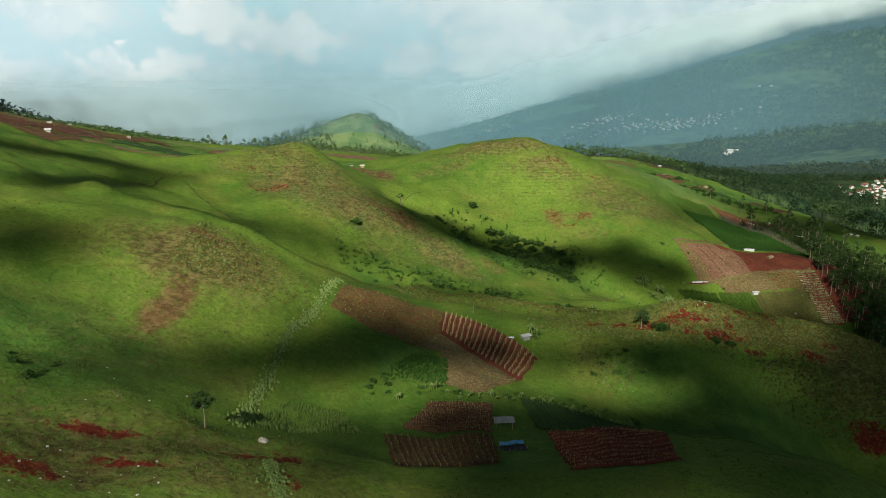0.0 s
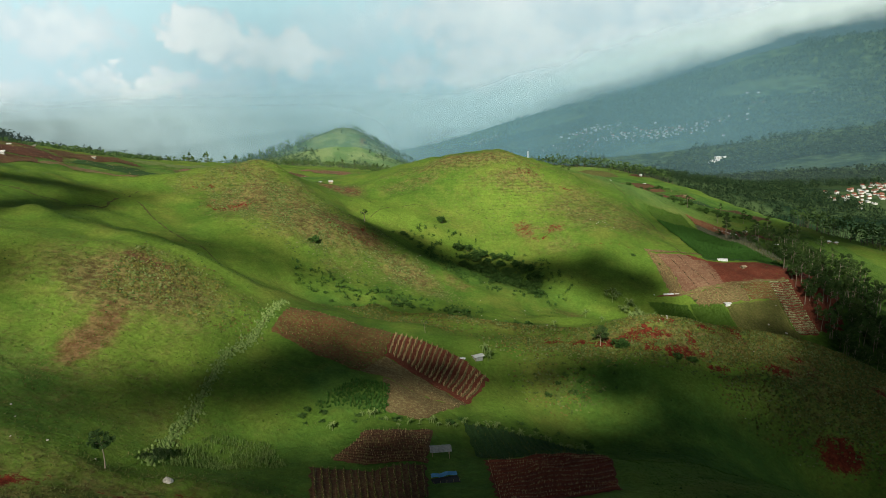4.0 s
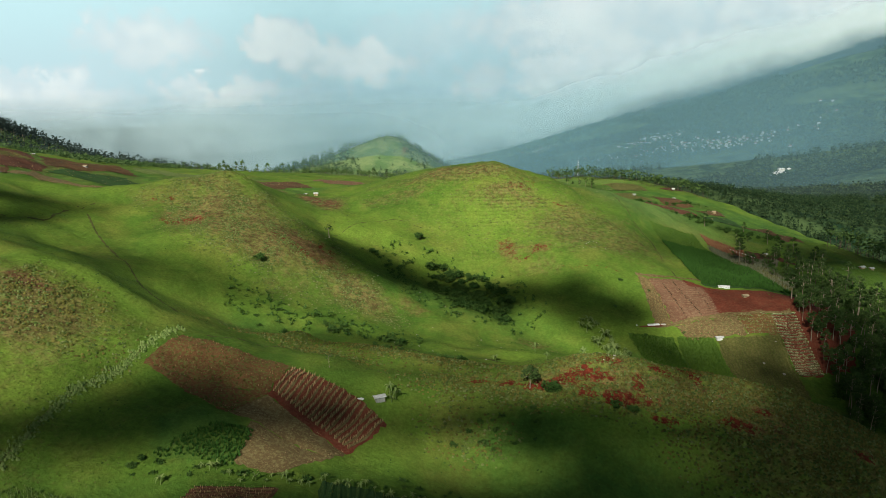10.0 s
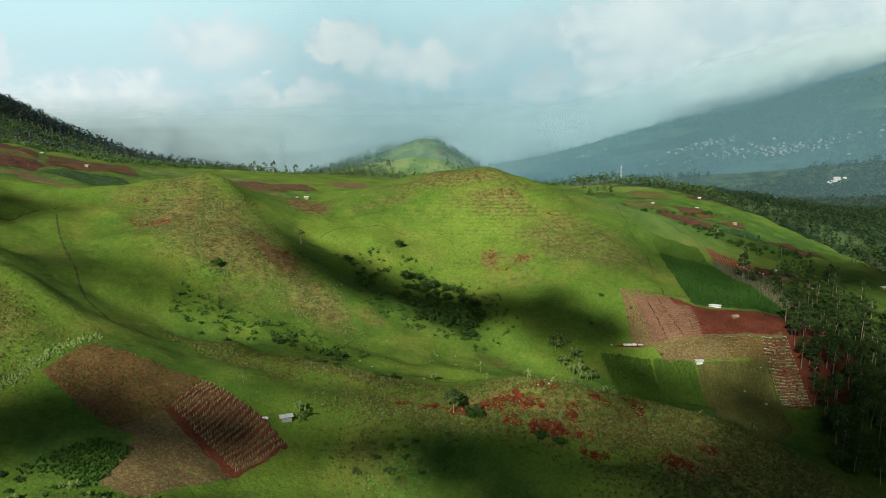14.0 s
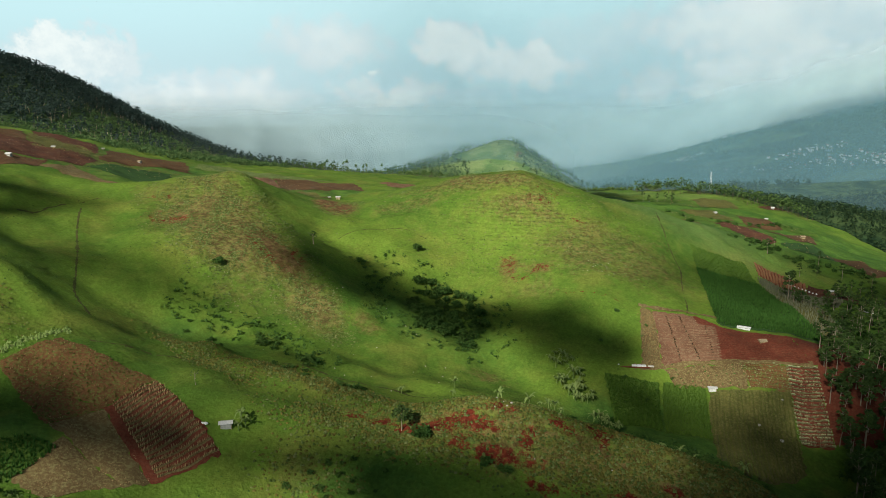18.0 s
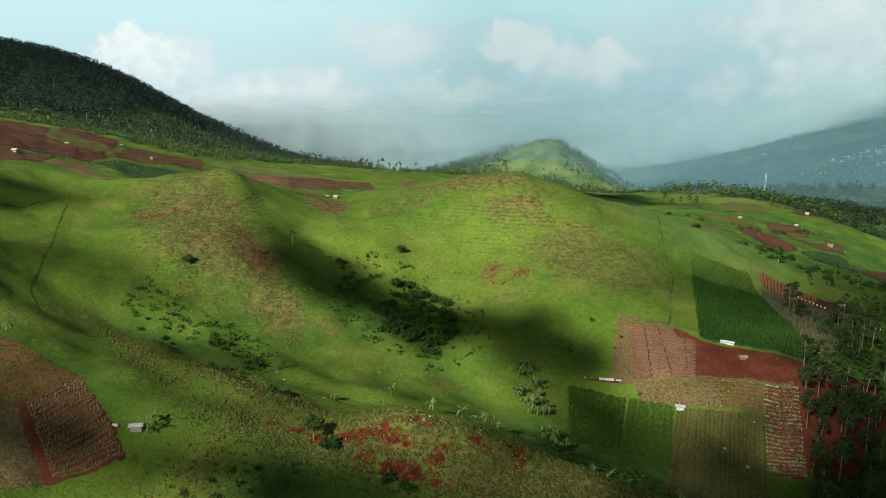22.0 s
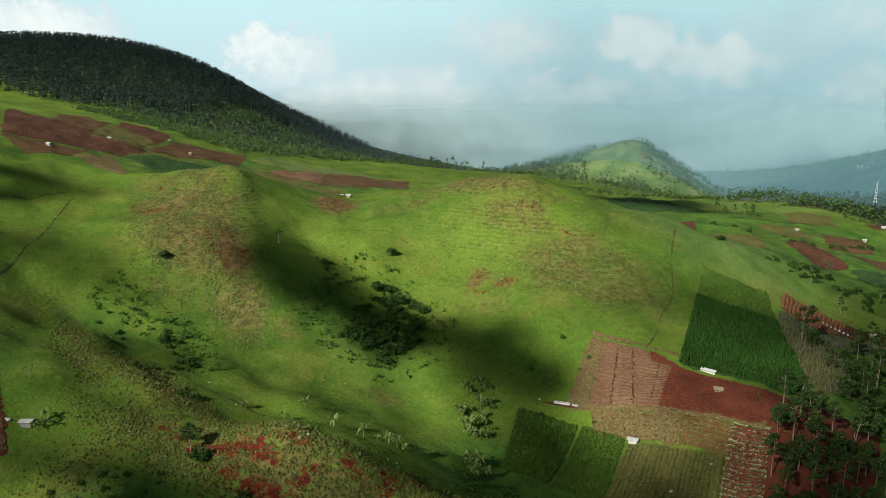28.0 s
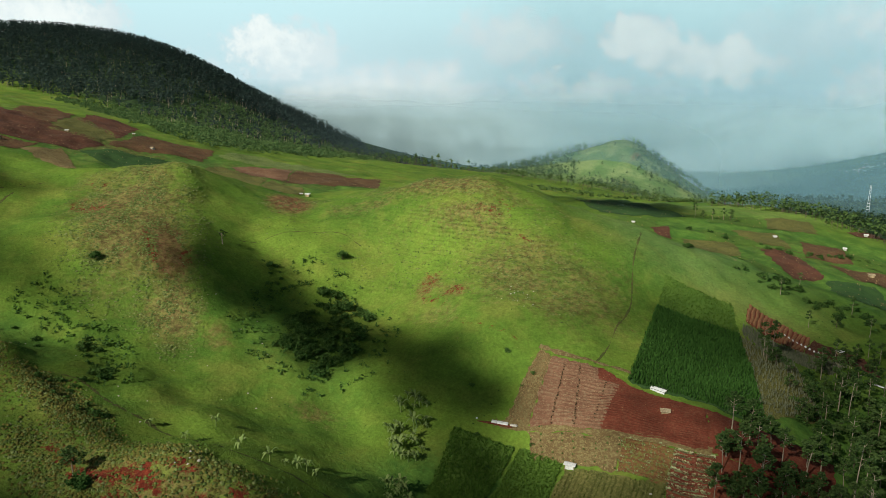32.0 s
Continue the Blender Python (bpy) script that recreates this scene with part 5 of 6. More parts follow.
# scrub below the forest
sx, sy = rng.uniform(-640, -200, 16000), rng.uniform(450, 860, 16000)
keep = within(sx, sy, [(-625, 600), (-530, 690), (-575, 800), (-500, 865), (-330, 865), (-290, 800), (-205, 570), (-200, 492), (-225, 462), (-291, 474), (-430, 540)])
keep &= rng.rand(len(sx)) < 0.15 + patchy(sx, sy, 70, 21)
stuff("hill_scrub", *canopy(rng, sx[keep], sy[keep], 3.2, 1.9, 7, 1.3, 0.1), SCRUB_LEAF, "green scrub at the foot of the forest", "scrub")
keep = within(sx, sy, [(-625, 600), (-530, 690), (-575, 800), (-500, 865), (-330, 865), (-290, 800), (-300, 700), (-420, 600)]) & (rng.rand(len(sx)) < 0.04)
stuff("slope_trees", *canopy(rng, sx[keep], sy[keep], 11, 2.2, 12, 1.6, 0.4), PINE_LEAF, "single dark trees among the slope scrub", "trees")
stuff("slope_trees", *stems(rng, sx[keep], sy[keep], 10, 0.2), BARK, "pale trunks among the slope scrub", "trees")
# woods of the wide valley, ever sparser
vx = np.concatenate([rng.uniform(110, 760, 24000), rng.uniform(0, 1300, 21000), rng.uniform(200, 1700, 9000), rng.uniform(-700, 400, 6000)])
vy = np.concatenate([rng.uniform(445, 1150, 24000), rng.uniform(1000, 2000, 21000), rng.uniform(1700, 2500, 9000), rng.uniform(1350, 2600, 6000)])
gap = np.sin(vx / 83.0 + 1.3 * np.sin(vy / 140.0)) * np.sin(vy / 97.0 + 0.7)
keep = (woodland(vx, vy) > 0.75) & (gap > -0.5)
vx, vy = vx[keep], vy[keep]
for x0, y0, r in ((435, 714, 34), (480, 746, 36), (530, 780, 36), (580, 812, 34), (362, 1615, 36), (402, 1490, 38), (468, 1452, 36), (140, 1960, 46), (468, 1177, 26)):
    keep = (((vx - x0) ** 2 + (vy - y0) ** 2) > r * r) | (rng.rand(len(vx)) < 0.25)
    vx, vy = vx[keep], vy[keep]
near = (vx - 150) ** 2 + (vy - 80) ** 2 < 880 ** 2
stuff("valley_woods", *canopy(rng, vx[near], vy[near], 7.5, 2.1, 16, 1.05, 0.2), FAR_LEAF, "mixed green woods at the valley's near edge", "forest")
vx, vy = vx[~near], vy[~near]
stuff("valley_woods", *canopy(rng, vx, vy, 9, 3.0, 9, 2.3, 0.25), FAR_LEAF, "mixed green woods filling the hazy valley", "forest")
hx, hy = rng.uniform(-330, 40, 2600), rng.uniform(930, 1150, 2600)
keep = (np.sin(hx / 17.0) + np.sin(hy / 23.0 + hx / 40) + 0.9 * np.clip((-170 - hx) / 60, 0, 1) + 0.8 * np.clip((hx + 95 - 0.4 * (1080 - hy)) / 30, 0, 1) - 0.3 * np.clip((hy - 1060) / 50, 0, 1) > 0.3) | (rng.rand(2600) < 0.12)
stuff("far_hill_scrub", *canopy(rng, hx[keep], hy[keep], 5, 2.0, 8, 1.5, 0.1), SCRUB_LEAF, "scrub and young trees on the far hill", "scrub")

# slim trees of the far slopes and the dark wood by the side field
for name, corners, count, high, wide, label in (
        ("slope_trees", [(-520, 850), (-330, 800), (-225, 785), (-250, 850), (-370, 900), (-520, 930)], 190, 9, 1.8, "thin scattered trees on the forest's lower end"),
        ("far_hill_trees", [(-330, 1080), (-190, 1125), (-160, 1060), (-230, 985), (-330, 1010)], 170, 10, 2.4, "trees along the far hill's wooded flank"),
        ("far_hill_trees", [(-150, 1120), (-60, 1108), (60, 1095), (60, 1115), (-60, 1130)], 70, 9, 2.0, "row of trees down the far hill's edge"),
        ("plateau_trees", [(84, 646), (126, 634), (164, 616), (196, 592), (210, 598), (176, 630), (138, 650), (96, 668)], 120, 8.0, 2.8, "row of trees along the plateau edge"),
        ("far_hill_trees", [(-310, 800), (-60, 790), (30, 880), (-30, 1010), (-150, 965), (-260, 1010)], 420, 6.0, 2.0, "wooded saddle before the far hill"),
        ("plateau_trees", [(-60, 650), (110, 676), (115, 700), (-60, 690)], 110, 3.6, 1.8, "low trees along the plateau's far edge"),
        ("side_wood", [(230, 452), (300, 530), (340, 480), (300, 402), (262, 392), (250, 430)], 190, 12, 3.4, "dark dense wood beyond the side field")):
    spots = np.array(scatter(rng, corners, count, 3.0))
    stuff(name, *canopy(rng, spots[:, 0], spots[:, 1], high, wide, 16, 1.25, 0.45), TREE_LEAF, label, "trees")
    stuff(name, *stems(rng, spots[:, 0], spots[:, 1], high, 0.2), DARK_BARK, label, "trees")

# grass and fern of the near slopes
gx, gy = rng.uniform(-112, 205, 170000), rng.uniform(92, 330, 170000)
near = np.exp(-((gy - 92) / 150.0)) + 0.25
bare_soil = blobs(gx, gy, SOIL + SCARS)
keep = (rng.rand(len(gx)) < near) & (bare_soil < 0.3)
for q in ([(-31, 201), (27, 201), (27, 172), (1, 157), (-8, 172), (-31, 182)], [(-13, 149), (51, 167), (51, 120), (20, 112), (-13, 112)],
          [(107, 328), (190, 330), (190, 280), (156, 262), (132, 236), (128, 290), (107, 296)]):
    q = np.array(q, float)
    x2, y2 = np.roll(q[:, 0], -1), np.roll(q[:, 1], -1)
    inside = np.zeros(len(gx), bool)
    for k in range(len(q)):
        inside ^= ((q[k, 1] > gy) != (y2[k] > gy)) & (gx < (x2[k] - q[k, 0]) * (gy - q[k, 1]) / (y2[k] - q[k, 1] + 1e-9) + q[k, 0])
    keep &= ~inside
gx, gy = gx[keep], gy[keep]
brown = rng.rand(len(gx)) < 1.1 * blobs(gx, gy, DRY)
stuff("pasture_grass", *tufts(rng, gx[~brown], gy[~brown], 0.20, 0.22, 3, 0.07), BLADES, "long bright green pasture grass in tufts", "grass")
stuff("fern_patches", *tufts(rng, gx[brown], gy[brown], 0.26, 0.30, 4, 0.09), FERN, "brownish fern and dry grass tufts", "fern")


def clumps(rng, xs, ys, wide, high):
    """Low rounded cushions of fern and grass: a ring of six and a raised middle."""
    n = len(xs)
    a = np.arange(6) * 1.0472 + rng.uniform(0, 1, (n, 1))
    r = wide * rng.uniform(0.65, 1.25, (n, 1)) * rng.uniform(0.75, 1.2, (n, 6))
    rx, ry = xs[:, None] + r * np.cos(a), ys[:, None] + r * np.sin(a)
    rz = land(xs, ys)[:, None] + rng.uniform(-0.15, 0.12, (n, 6))
    top = np.stack([xs + rng.normal(0, 0.2 * wide, n), ys + rng.normal(0, 0.2 * wide, n), land(xs, ys) + high * rng.uniform(0.6, 1.3, n)], -1)
    verts = np.concatenate([np.stack([rx, ry, rz], -1), top[:, None]], 1).reshape(-1, 3)
    k = np.arange(6)
    fan = np.stack([k, (k + 1) % 6, 0 * k + 6], -1)
    return verts, (np.arange(n)[:, None, None] * 7 + fan).reshape(-1, 3)


# fern cushions on the spur, in dense drifts
hx, hy = rng.uniform(-100, 34, 26000), rng.uniform(256, 350, 26000)
brown = np.clip(blobs(hx, hy, DRY[:4]) * 1.7 - 0.15, 0, 1)
keep = (rng.rand(len(hx)) < brown * (0.08 + 1.0 * patchy(hx, hy, 16, 3) ** 1.5)) & (blobs(hx, hy, BARE) < 0.75)
hx, hy = hx[keep], hy[keep]
stuff("spur_fern", *clumps(rng, hx, hy, 0.44, 0.32), CLUMP, "rough cushions of brown-green fern on the spur", "fern")
# cushions along the little steps of the hilltop
hx, hy = rng.uniform(-40, 110, 34000), rng.uniform(340, 420, 34000)
level = np.sin(land(hx, hy) * 4.2 + 0.6 * np.sin(hx / 9.0))
keep = (rng.rand(len(hx)) < 0.1 + 0.9 * (level > 0.45)) & (rng.rand(len(hx)) < blobs(hx, hy, DRY) * 0.5 + 0.02)
stuff("hilltop_grass", *clumps(rng, hx[keep], hy[keep], 0.42, 0.26), CLUMP, "coarse tufted grass along the hilltop steps", "grass")
# golden grass on the red ridge and below the left slope
hx, hy = rng.uniform(-70, 175, 60000), rng.uniform(176, 234, 60000)
keep = (rng.rand(len(hx)) < blobs(hx, hy, DRY) * (0.55 + patchy(hx, hy, 18, 8)) * np.where(hx < -25, 0.3, 1.0)) & (blobs(hx, hy, SOIL + SCARS) < np.where(rng.rand(len(hx)) < 0.25, 2.0, 0.45)) & ~within(hx, hy, [(-31, 202), (0, 202), (28, 190), (20, 172), (-8, 172), (-31, 182)])
hx, hy = hx[keep], hy[keep]
gold = rng.rand(len(hx)) < 0.55
stuff("golden_grass", *clumps(rng, hx[gold], hy[gold], 0.42, 0.42), GOLD, "golden dry grass cushions on the red ridge", "grass")
stuff("ridge_fern", *clumps(rng, hx[~gold], hy[~gold], 0.42, 0.42), CLUMP, "brown-green fern cushions on the red ridge", "fern")
# the fuzzy golden edge along the ridge
line = np.array([(-7, 231), (8, 226), (20, 223), (38, 221), (62, 217), (84, 220), (104, 224), (122, 222), (150, 216)], float)
t = rng.uniform(0, len(line) - 1.001, 2200)
k = t.astype(int)
spot = line[k] + (line[k + 1] - line[k]) * (t - k)[:, None] + rng.normal(0, 2.2, (2200, 2))
stuff("golden_grass", *tufts(rng, spot[:, 0], spot[:, 1], 0.28, 0.3, 4, 0.09), GOLD, "tall golden grass along the ridge edge", "grass")
# pale bushy strip along the old boundary
line = np.array([(-31, 206), (-33, 181), (-37, 167), (-38, 150), (-39, 135), (-38, 122)], float)
t = rng.uniform(0, len(line) - 1.001, 950)
k = t.astype(int)
spot = line[k] + (line[k + 1] - line[k]) * (t - k)[:, None] + rng.normal(0, 0.8, (950, 2))
stuff("boundary_weeds", *clumps(rng, spot[:, 0], spot[:, 1], 0.36, 0.55), PALE_WEED, "pale leafy weeds along the old boundary", "weeds")
# pale reeds beside the lone tree, and a short strip of pale leaves
sx, sy = rng.uniform(-40, -14, 4200), rng.uniform(120, 143, 4200)
keep = within(sx, sy, [(-38, 130), (-32, 141), (-21, 141), (-16, 132), (-27, 127), (-36, 123)]) & (rng.rand(4200) < 0.25 + 0.7 * patchy(sx, sy, 6, 51))
stuff("reeds", *tufts(rng, sx[keep], sy[keep], 0.75, 0.25, 4, 0.06), PALE_WEED, "tall pale green reeds in the pasture", "reeds")
t = rng.uniform(0, 1, 260)
stuff("leaf_strip", *clumps(rng, -28 + 4 * t + rng.normal(0, 0.7, 260), 105 - 11 * t + rng.normal(0, 0.7, 260), 0.32, 0.4), PALE_WEED, "short strip of pale leafy plants", "weeds")
# scrub round the gully and along the valley floor, too small to tell apart
sx, sy = rng.uniform(-40, 130, 9000), rng.uniform(225, 345, 9000)
keep = (within(sx, sy, [(-2, 340), (30, 340), (62, 322), (72, 296), (60, 276), (18, 282), (4, 312)]) & (rng.rand(9000) < 0.45 * patchy(sx, sy, 12, 31))) | (
    within(sx, sy, [(-40, 262), (-10, 262), (8, 260), (30, 244), (26, 236), (0, 248), (-36, 246)]) & (rng.rand(9000) < 0.3)) | (
    within(sx, sy, [(96, 262), (128, 254), (150, 238), (130, 226), (106, 238)]) & (rng.rand(9000) < 0.25))
stuff("gully_scrub", *canopy(rng, sx[keep], sy[keep], 1.5, 0.8, 9, 0.55, 0.05), SHRUB_LEAF, "low green scrub filling the damp gully", "scrub")
# scattered tussocks over all the pasture
tx, ty = rng.uniform(-150, 200, 30000), rng.uniform(95, 470, 30000)
keep = rng.rand(30000) < 0.26 * patchy(tx, ty, 34, 41) ** 2
for q in ([(-31, 201), (27, 201), (27, 172), (1, 157), (-8, 172), (-31, 182)], [(-13, 149), (51, 167), (51, 120), (20, 112), (-13, 112)], [(107, 380), (190, 330), (190, 280), (156, 262), (132, 236), (128, 290), (107, 296)]):
    keep &= ~within(tx, ty, q)
stuff("tussocks", *clumps(rng, tx[keep], ty[keep], 0.28, 0.26), TUSSOCK, "dark grass tussocks scattered over the pasture", "grass")
# grey-green withered stalks between the dry rows and the crop
sx, sy = rng.uniform(153, 186, 5000), rng.uniform(379, 397, 5000)
keep = within(sx, sy, [(153, 394), (172, 391), (186, 388), (182, 378), (166, 380), (154, 388)]) & (rng.rand(5000) < 0.7)
stuff("withered_stalks", *tufts(rng, sx[keep], sy[keep], 1.3, 0.3, 5, 0.09), GREY_STALK, "grey-green withered stalks below the dry rows", "weeds")


# ---- huts, sheds and houses ----
def gable(wide, deep, eave, rise, over=0.3, thick=0.08):
    """Two roof slabs over a body wide in x and deep in y; the ridge runs along x."""
    out = []
    half, slope = deep * 0.5 + over, math.hypot(deep * 0.5 + over, rise)
    tilt = math.degrees(math.atan2(rise, half))
    for s in (-1, 1):
        out.append(box(wide + 2 * over, slope, thick, (0, s * half * 0.5, eave + rise * 0.5 - over * 0.2), 0.015, (-s * tilt, 0, 0)))
    return out


def hut(x, y, turn, wide, deep, eave, rise, wall, roof, label, open_side=False, name="field_hut", posts=True, group=""):
    ob = thing(name, x, y, label, "hut", group, turn)
    if posts:
        for sx in (-1, 1):
            for sy in (-1, 1):
                part("post", (box(0.12, 0.12, eave + 0.6, (sx * wide * 0.46, sy * deep * 0.46, eave * 0.5 - 0.3), 0.02), BAMBOO), ob)
    if not open_side:
        for sy in (-1, 1):
            part("wall", (box(wide * 0.92, 0.06, eave + 0.4, (0, sy * deep * 0.45, eave * 0.5 - 0.2), 0.01), wall), ob)
        for sx in (-1, 1):
            part("wall", (box(0.06, deep * 0.86, eave + 0.4, (sx * wide * 0.45, 0, eave * 0.5 - 0.2), 0.01), wall), ob)
    for slab in gable(wide, deep, eave, rise):
        part("roof_sheet", (slab, roof), ob)
    return ob


hut(23.5, 194, 30, 2.6, 1.6, 1.0, 0.35, GREY_TIN, TIN, "small white tin-roofed hut beside a banana plant")
sack = thing("sack_pile", 19.2, 192, "small pile of pale sacks by the field rows", "sacks")
for k in range(3):
    bm = bmesh.new()
    bmesh.ops.create_icosphere(bm, subdivisions=2, radius=1.0, matrix=pose(0.55 * k - 0.5, 0.2 * (k % 2), 0.2, 0, 0, 40 * k) @ Matrix.Diagonal((0.5, 0.32, 0.28, 1)))
    part("sack", (bm, SHEETING), sack)
shed = hut(13, 141.5, 6, 3.8, 2.4, 1.5, 0.5, GREY_TIN, GREY_TIN, "old grey open shed with a sagging roof on posts", True, "farm_shed")
part("beam", (box(3.7, 0.1, 0.1, (0, -1.1, 1.46), 0.02), BAMBOO), shed)
part("beam", (box(3.7, 0.1, 0.1, (0, 1.1, 1.46), 0.02), BAMBOO), shed)
# the blue sheet over its dark pit
sheet_roof = thing("tarpaulin_shelter", 13.8, 129.5, "bright blue tarpaulin sheet over a dark netted pit", "shelter", turn=14)
part("pit_cover", (box(5.2, 2.2, 0.3, (0, -0.5, 0.1), 0.06), DARK_CLOTH), sheet_roof)
xs, ys = np.meshgrid(np.linspace(-2.5, 2.5, 15), np.linspace(-0.45, 0.45, 5))
zs = 0.75 + 0.12 * np.sin(xs * 2.3) + 0.3 * ys
i = np.arange(75).reshape(5, 15)
top = np.column_stack([xs.ravel(), ys.ravel() + 0.7, zs.ravel()])
quads = np.stack([i[:-1, :-1], i[:-1, 1:], i[1:, 1:], i[1:, :-1]], -1).reshape(-1, 4)
part("blue_sheet", mesh("blue_sheet", np.concatenate([top, top - [0, 0, 0.03]]), np.concatenate([quads, quads[:, ::-1] + 75]), BLUE_SHEET, True), sheet_roof)
for k in range(4):
    part("pole", (box(0.07, 0.07, 1.2, (-2.4 + 1.6 * k, 1.0, 0.4), 0.01), BAMBOO), sheet_roof)
for k in range(5):
    part("pole", (box(0.07, 0.07, 1.0, (-2.4 + 1.2 * k, -1.5, 0.3), 0.01, (0, 8 * k - 16, 0)), BAMBOO), sheet_roof)
# white sheeting row at the corner of the red field
long_shed = thing("sheeting_row", 109, 297.6, "long low row of white plastic sheeting on red earth", "shelter", turn=10)
part("earth_pad", (box(11, 1.9, 0.3, (-1.6, 0, 0.02), 0.1), RED_SOIL), long_shed)
for k in range(3):
    part("sheet_panel", (box(1.5, 1.1, 0.5, (-1.2 + 1.55 * k, 0, 0.38), 0.12, (6, 0, 2 * k)), SHEETING), long_shed)
part("stone_pile", (box(2.0, 1.0, 0.5, (4.2, 0.1, 0.25), 0.2), STONE), long_shed)
part("white_pail", (box(0.5, 0.5, 0.6, (-6.2, -0.1, 0.4), 0.1), SHEETING), long_shed)
hut(132, 291.8, 8, 2.4, 1.4, 1.0, 0.3, TIN, TIN, "little white tin hut between two plots")
stack = thing("lean_to", 143, 327, "low white sheeting lean-to with a dark open side", "shelter", turn=-14)
for sx in (-1, 1):
    part("post", (box(0.1, 0.1, 1.5, (sx * 2.2, 0.55, 0.45), 0.02), BAMBOO), stack)
part("back_wall", (box(4.4, 0.5, 1.3, (0, 0.8, 0.5), 0.1), DARK_CLOTH), stack)
part("roof_sheet", (box(4.6, 1.3, 0.08, (0, 0.1, 0.85), 0.02, (18, 0, 0)), SHEETING), stack)
part("front_sheet", (box(4.4, 0.08, 0.6, (0, -0.55, 0.25), 0.02, (10, 0, 0)), SHEETING), stack)
hut(148, 316, 20, 2.0, 1.7, 0.7, 0.6, BAMBOO, THATCH, "small tan thatched field hut on bare red soil")
for x, y, turn, size, wall, roof, words in (
        (-44, 391, 20, 1.3, BAMBOO, TIN, "pale roofed hut in the saddle behind the hill"), (-50, 393, 60, 0.8, BAMBOO, TIN, "tiny pale hut in the saddle"),
        (-79, 389, 10, 0.9, BAMBOO, TIN, "small white-roofed hut between plots"), (-119, 373, 30, 1.0, PLASTER, TIN, "small white hut among green plots"),
        (-174, 403, 0, 1.3, PLASTER, THATCH, "pale walled hut beside brown rows"), (-172, 317, 15, 1.5, PLASTER, TIN, "white hut at the edge of red plots"),
        (-198, 367, 40, 1.1, BAMBOO, TIN, "white-roofed hut on the terraced rise"), (-215, 420, 70, 0.9, BAMBOO, TIN, "tiny white hut near the ridge"),
        (231, 400, 20, 1.5, BAMBOO, TIN, "white-roofed hut in the green side field"), (237, 403, 20, 1.3, BAMBOO, TIN, "second white-roofed hut in the side field"),
        (203, 330, 30, 1.3, BAMBOO, TIN, "white-roofed hut hidden among trees"), (209, 326, -30, 1.2, BAMBOO, TIN, "white-roofed hut hidden among trees"),
        (183, 398, 40, 1.3, BAMBOO, TIN, "white sheeting hut by the dry rows"), (188, 512, 20, 1.5, BAMBOO, THATCH, "tan hut on the far dry plot"),
        (174, 565, 0, 1.2, PLASTER, TIN, "white hut on the far plateau"), (182, 605, 0, 1.4, PLASTER, TIN, "white farm hut at the valley edge"),
        (142, 545, 30, 1.1, PLASTER, TIN, "tiny white hut on the far slope"), (75, 517, 0, 1.0, PLASTER, TIN, "tiny white hut behind the hill")):
    hut(x, y, turn, 1.45 * size, 1.2 * size, 0.85 * size, 0.4 * size, GREY_TIN if wall is PLASTER else wall, roof, words)
# a line of white sacks across the red plot
for k in range(9):
    x, y = 166 + 11 * k / 8.0, 398.5 - 3.5 * k / 8.0
    bag = thing("sack", x, y, "plump white sack standing on bare red earth", "sack", "white sacks in a line", 37.0 * k)
    bm = bmesh.new()
    bmesh.ops.create_icosphere(bm, subdivisions=2, radius=1.0, matrix=pose(0, 0, 0.35) @ Matrix.Diagonal((0.42, 0.34, 0.42, 1)))
    part("bag", (bm, SHEETING), bag)
    part("tied_neck", (box(0.16, 0.16, 0.2, (0, 0, 0.82), 0.04), SHEETING), bag)
# long white sheet along the red plot
roll = thing("sheet_roll", 194, 384, "long white sheeting strip lying on red earth", "sheeting", turn=-30)
for k in range(3):
    part("sheet_panel", (box(2.2, 0.7, 0.3, (-2.2 + 2.2 * k, 0.1 * k, 0.15), 0.1, (0, 0, 5 * k)), SHEETING), roll)


def house(seed, wide, deep, eave, rise, roof, label, group, paint=PLASTER, openings=True):
    """A village house: walls, two roof slopes, door and windows set into the front."""
    ob = tagged(new("village_house"), label, "house", group)
    walls = part("wall", (box(wide, deep, eave + 2.0, (0, 0, eave * 0.5 - 1.0), 0.05), paint), ob)
    for slab in gable(wide, deep, eave, rise, 0.5, 0.15):
        part("roof_slope", (slab, roof), ob)
    if not openings:
        return ob
    part("door", (box(0.9, 0.08, 2.0, (0, -deep * 0.5 - 0.03, 1.0), 0.02), DARK_BARK), ob)
    for s in (-1, 1):
        part("window", (box(1.1, 0.08, 1.0, (s * wide * 0.3, -deep * 0.5 - 0.03, 1.5), 0.02), DARK_CLOTH), ob)
    return ob


homes = [house(1, 8, 6, 3.0, 2.2, TILE, "white-walled village house with rust tile roof", "houses of the near village"),
         house(2, 6.5, 5.5, 3.0, 2.0, TILE, "small village house with rust tile roof", "houses of the near village"),
         house(3, 9, 6.5, 3.2, 1.8, TIN, "village house with pale tin roof", "houses of the near village")]
along = rng.uniform(0, 1, 420)
spots = [(float(x), float(y)) for x, y in np.column_stack([412 + 190 * along + rng.normal(0, 16, 420), 700 + 130 * along + rng.normal(0, 22, 420)])]
taken = []
for x, y in spots:
    if all((x - a) ** 2 + (y - b) ** 2 > 36 for a, b in taken) and len(taken) < 130:
        taken.append((x, y))
        h = homes[(0, 1, 0, 1, 0, 1, 2)[len(taken) % 7]]
        copy_thing(h, pose(x, y, float(land(x, y)) + 0.2, 0, 0, rng.choice([0, 90]) + rng.uniform(-15, 15)) @ Matrix.Diagonal((0.5, 0.5, 0.5, 1)))
away(homes)
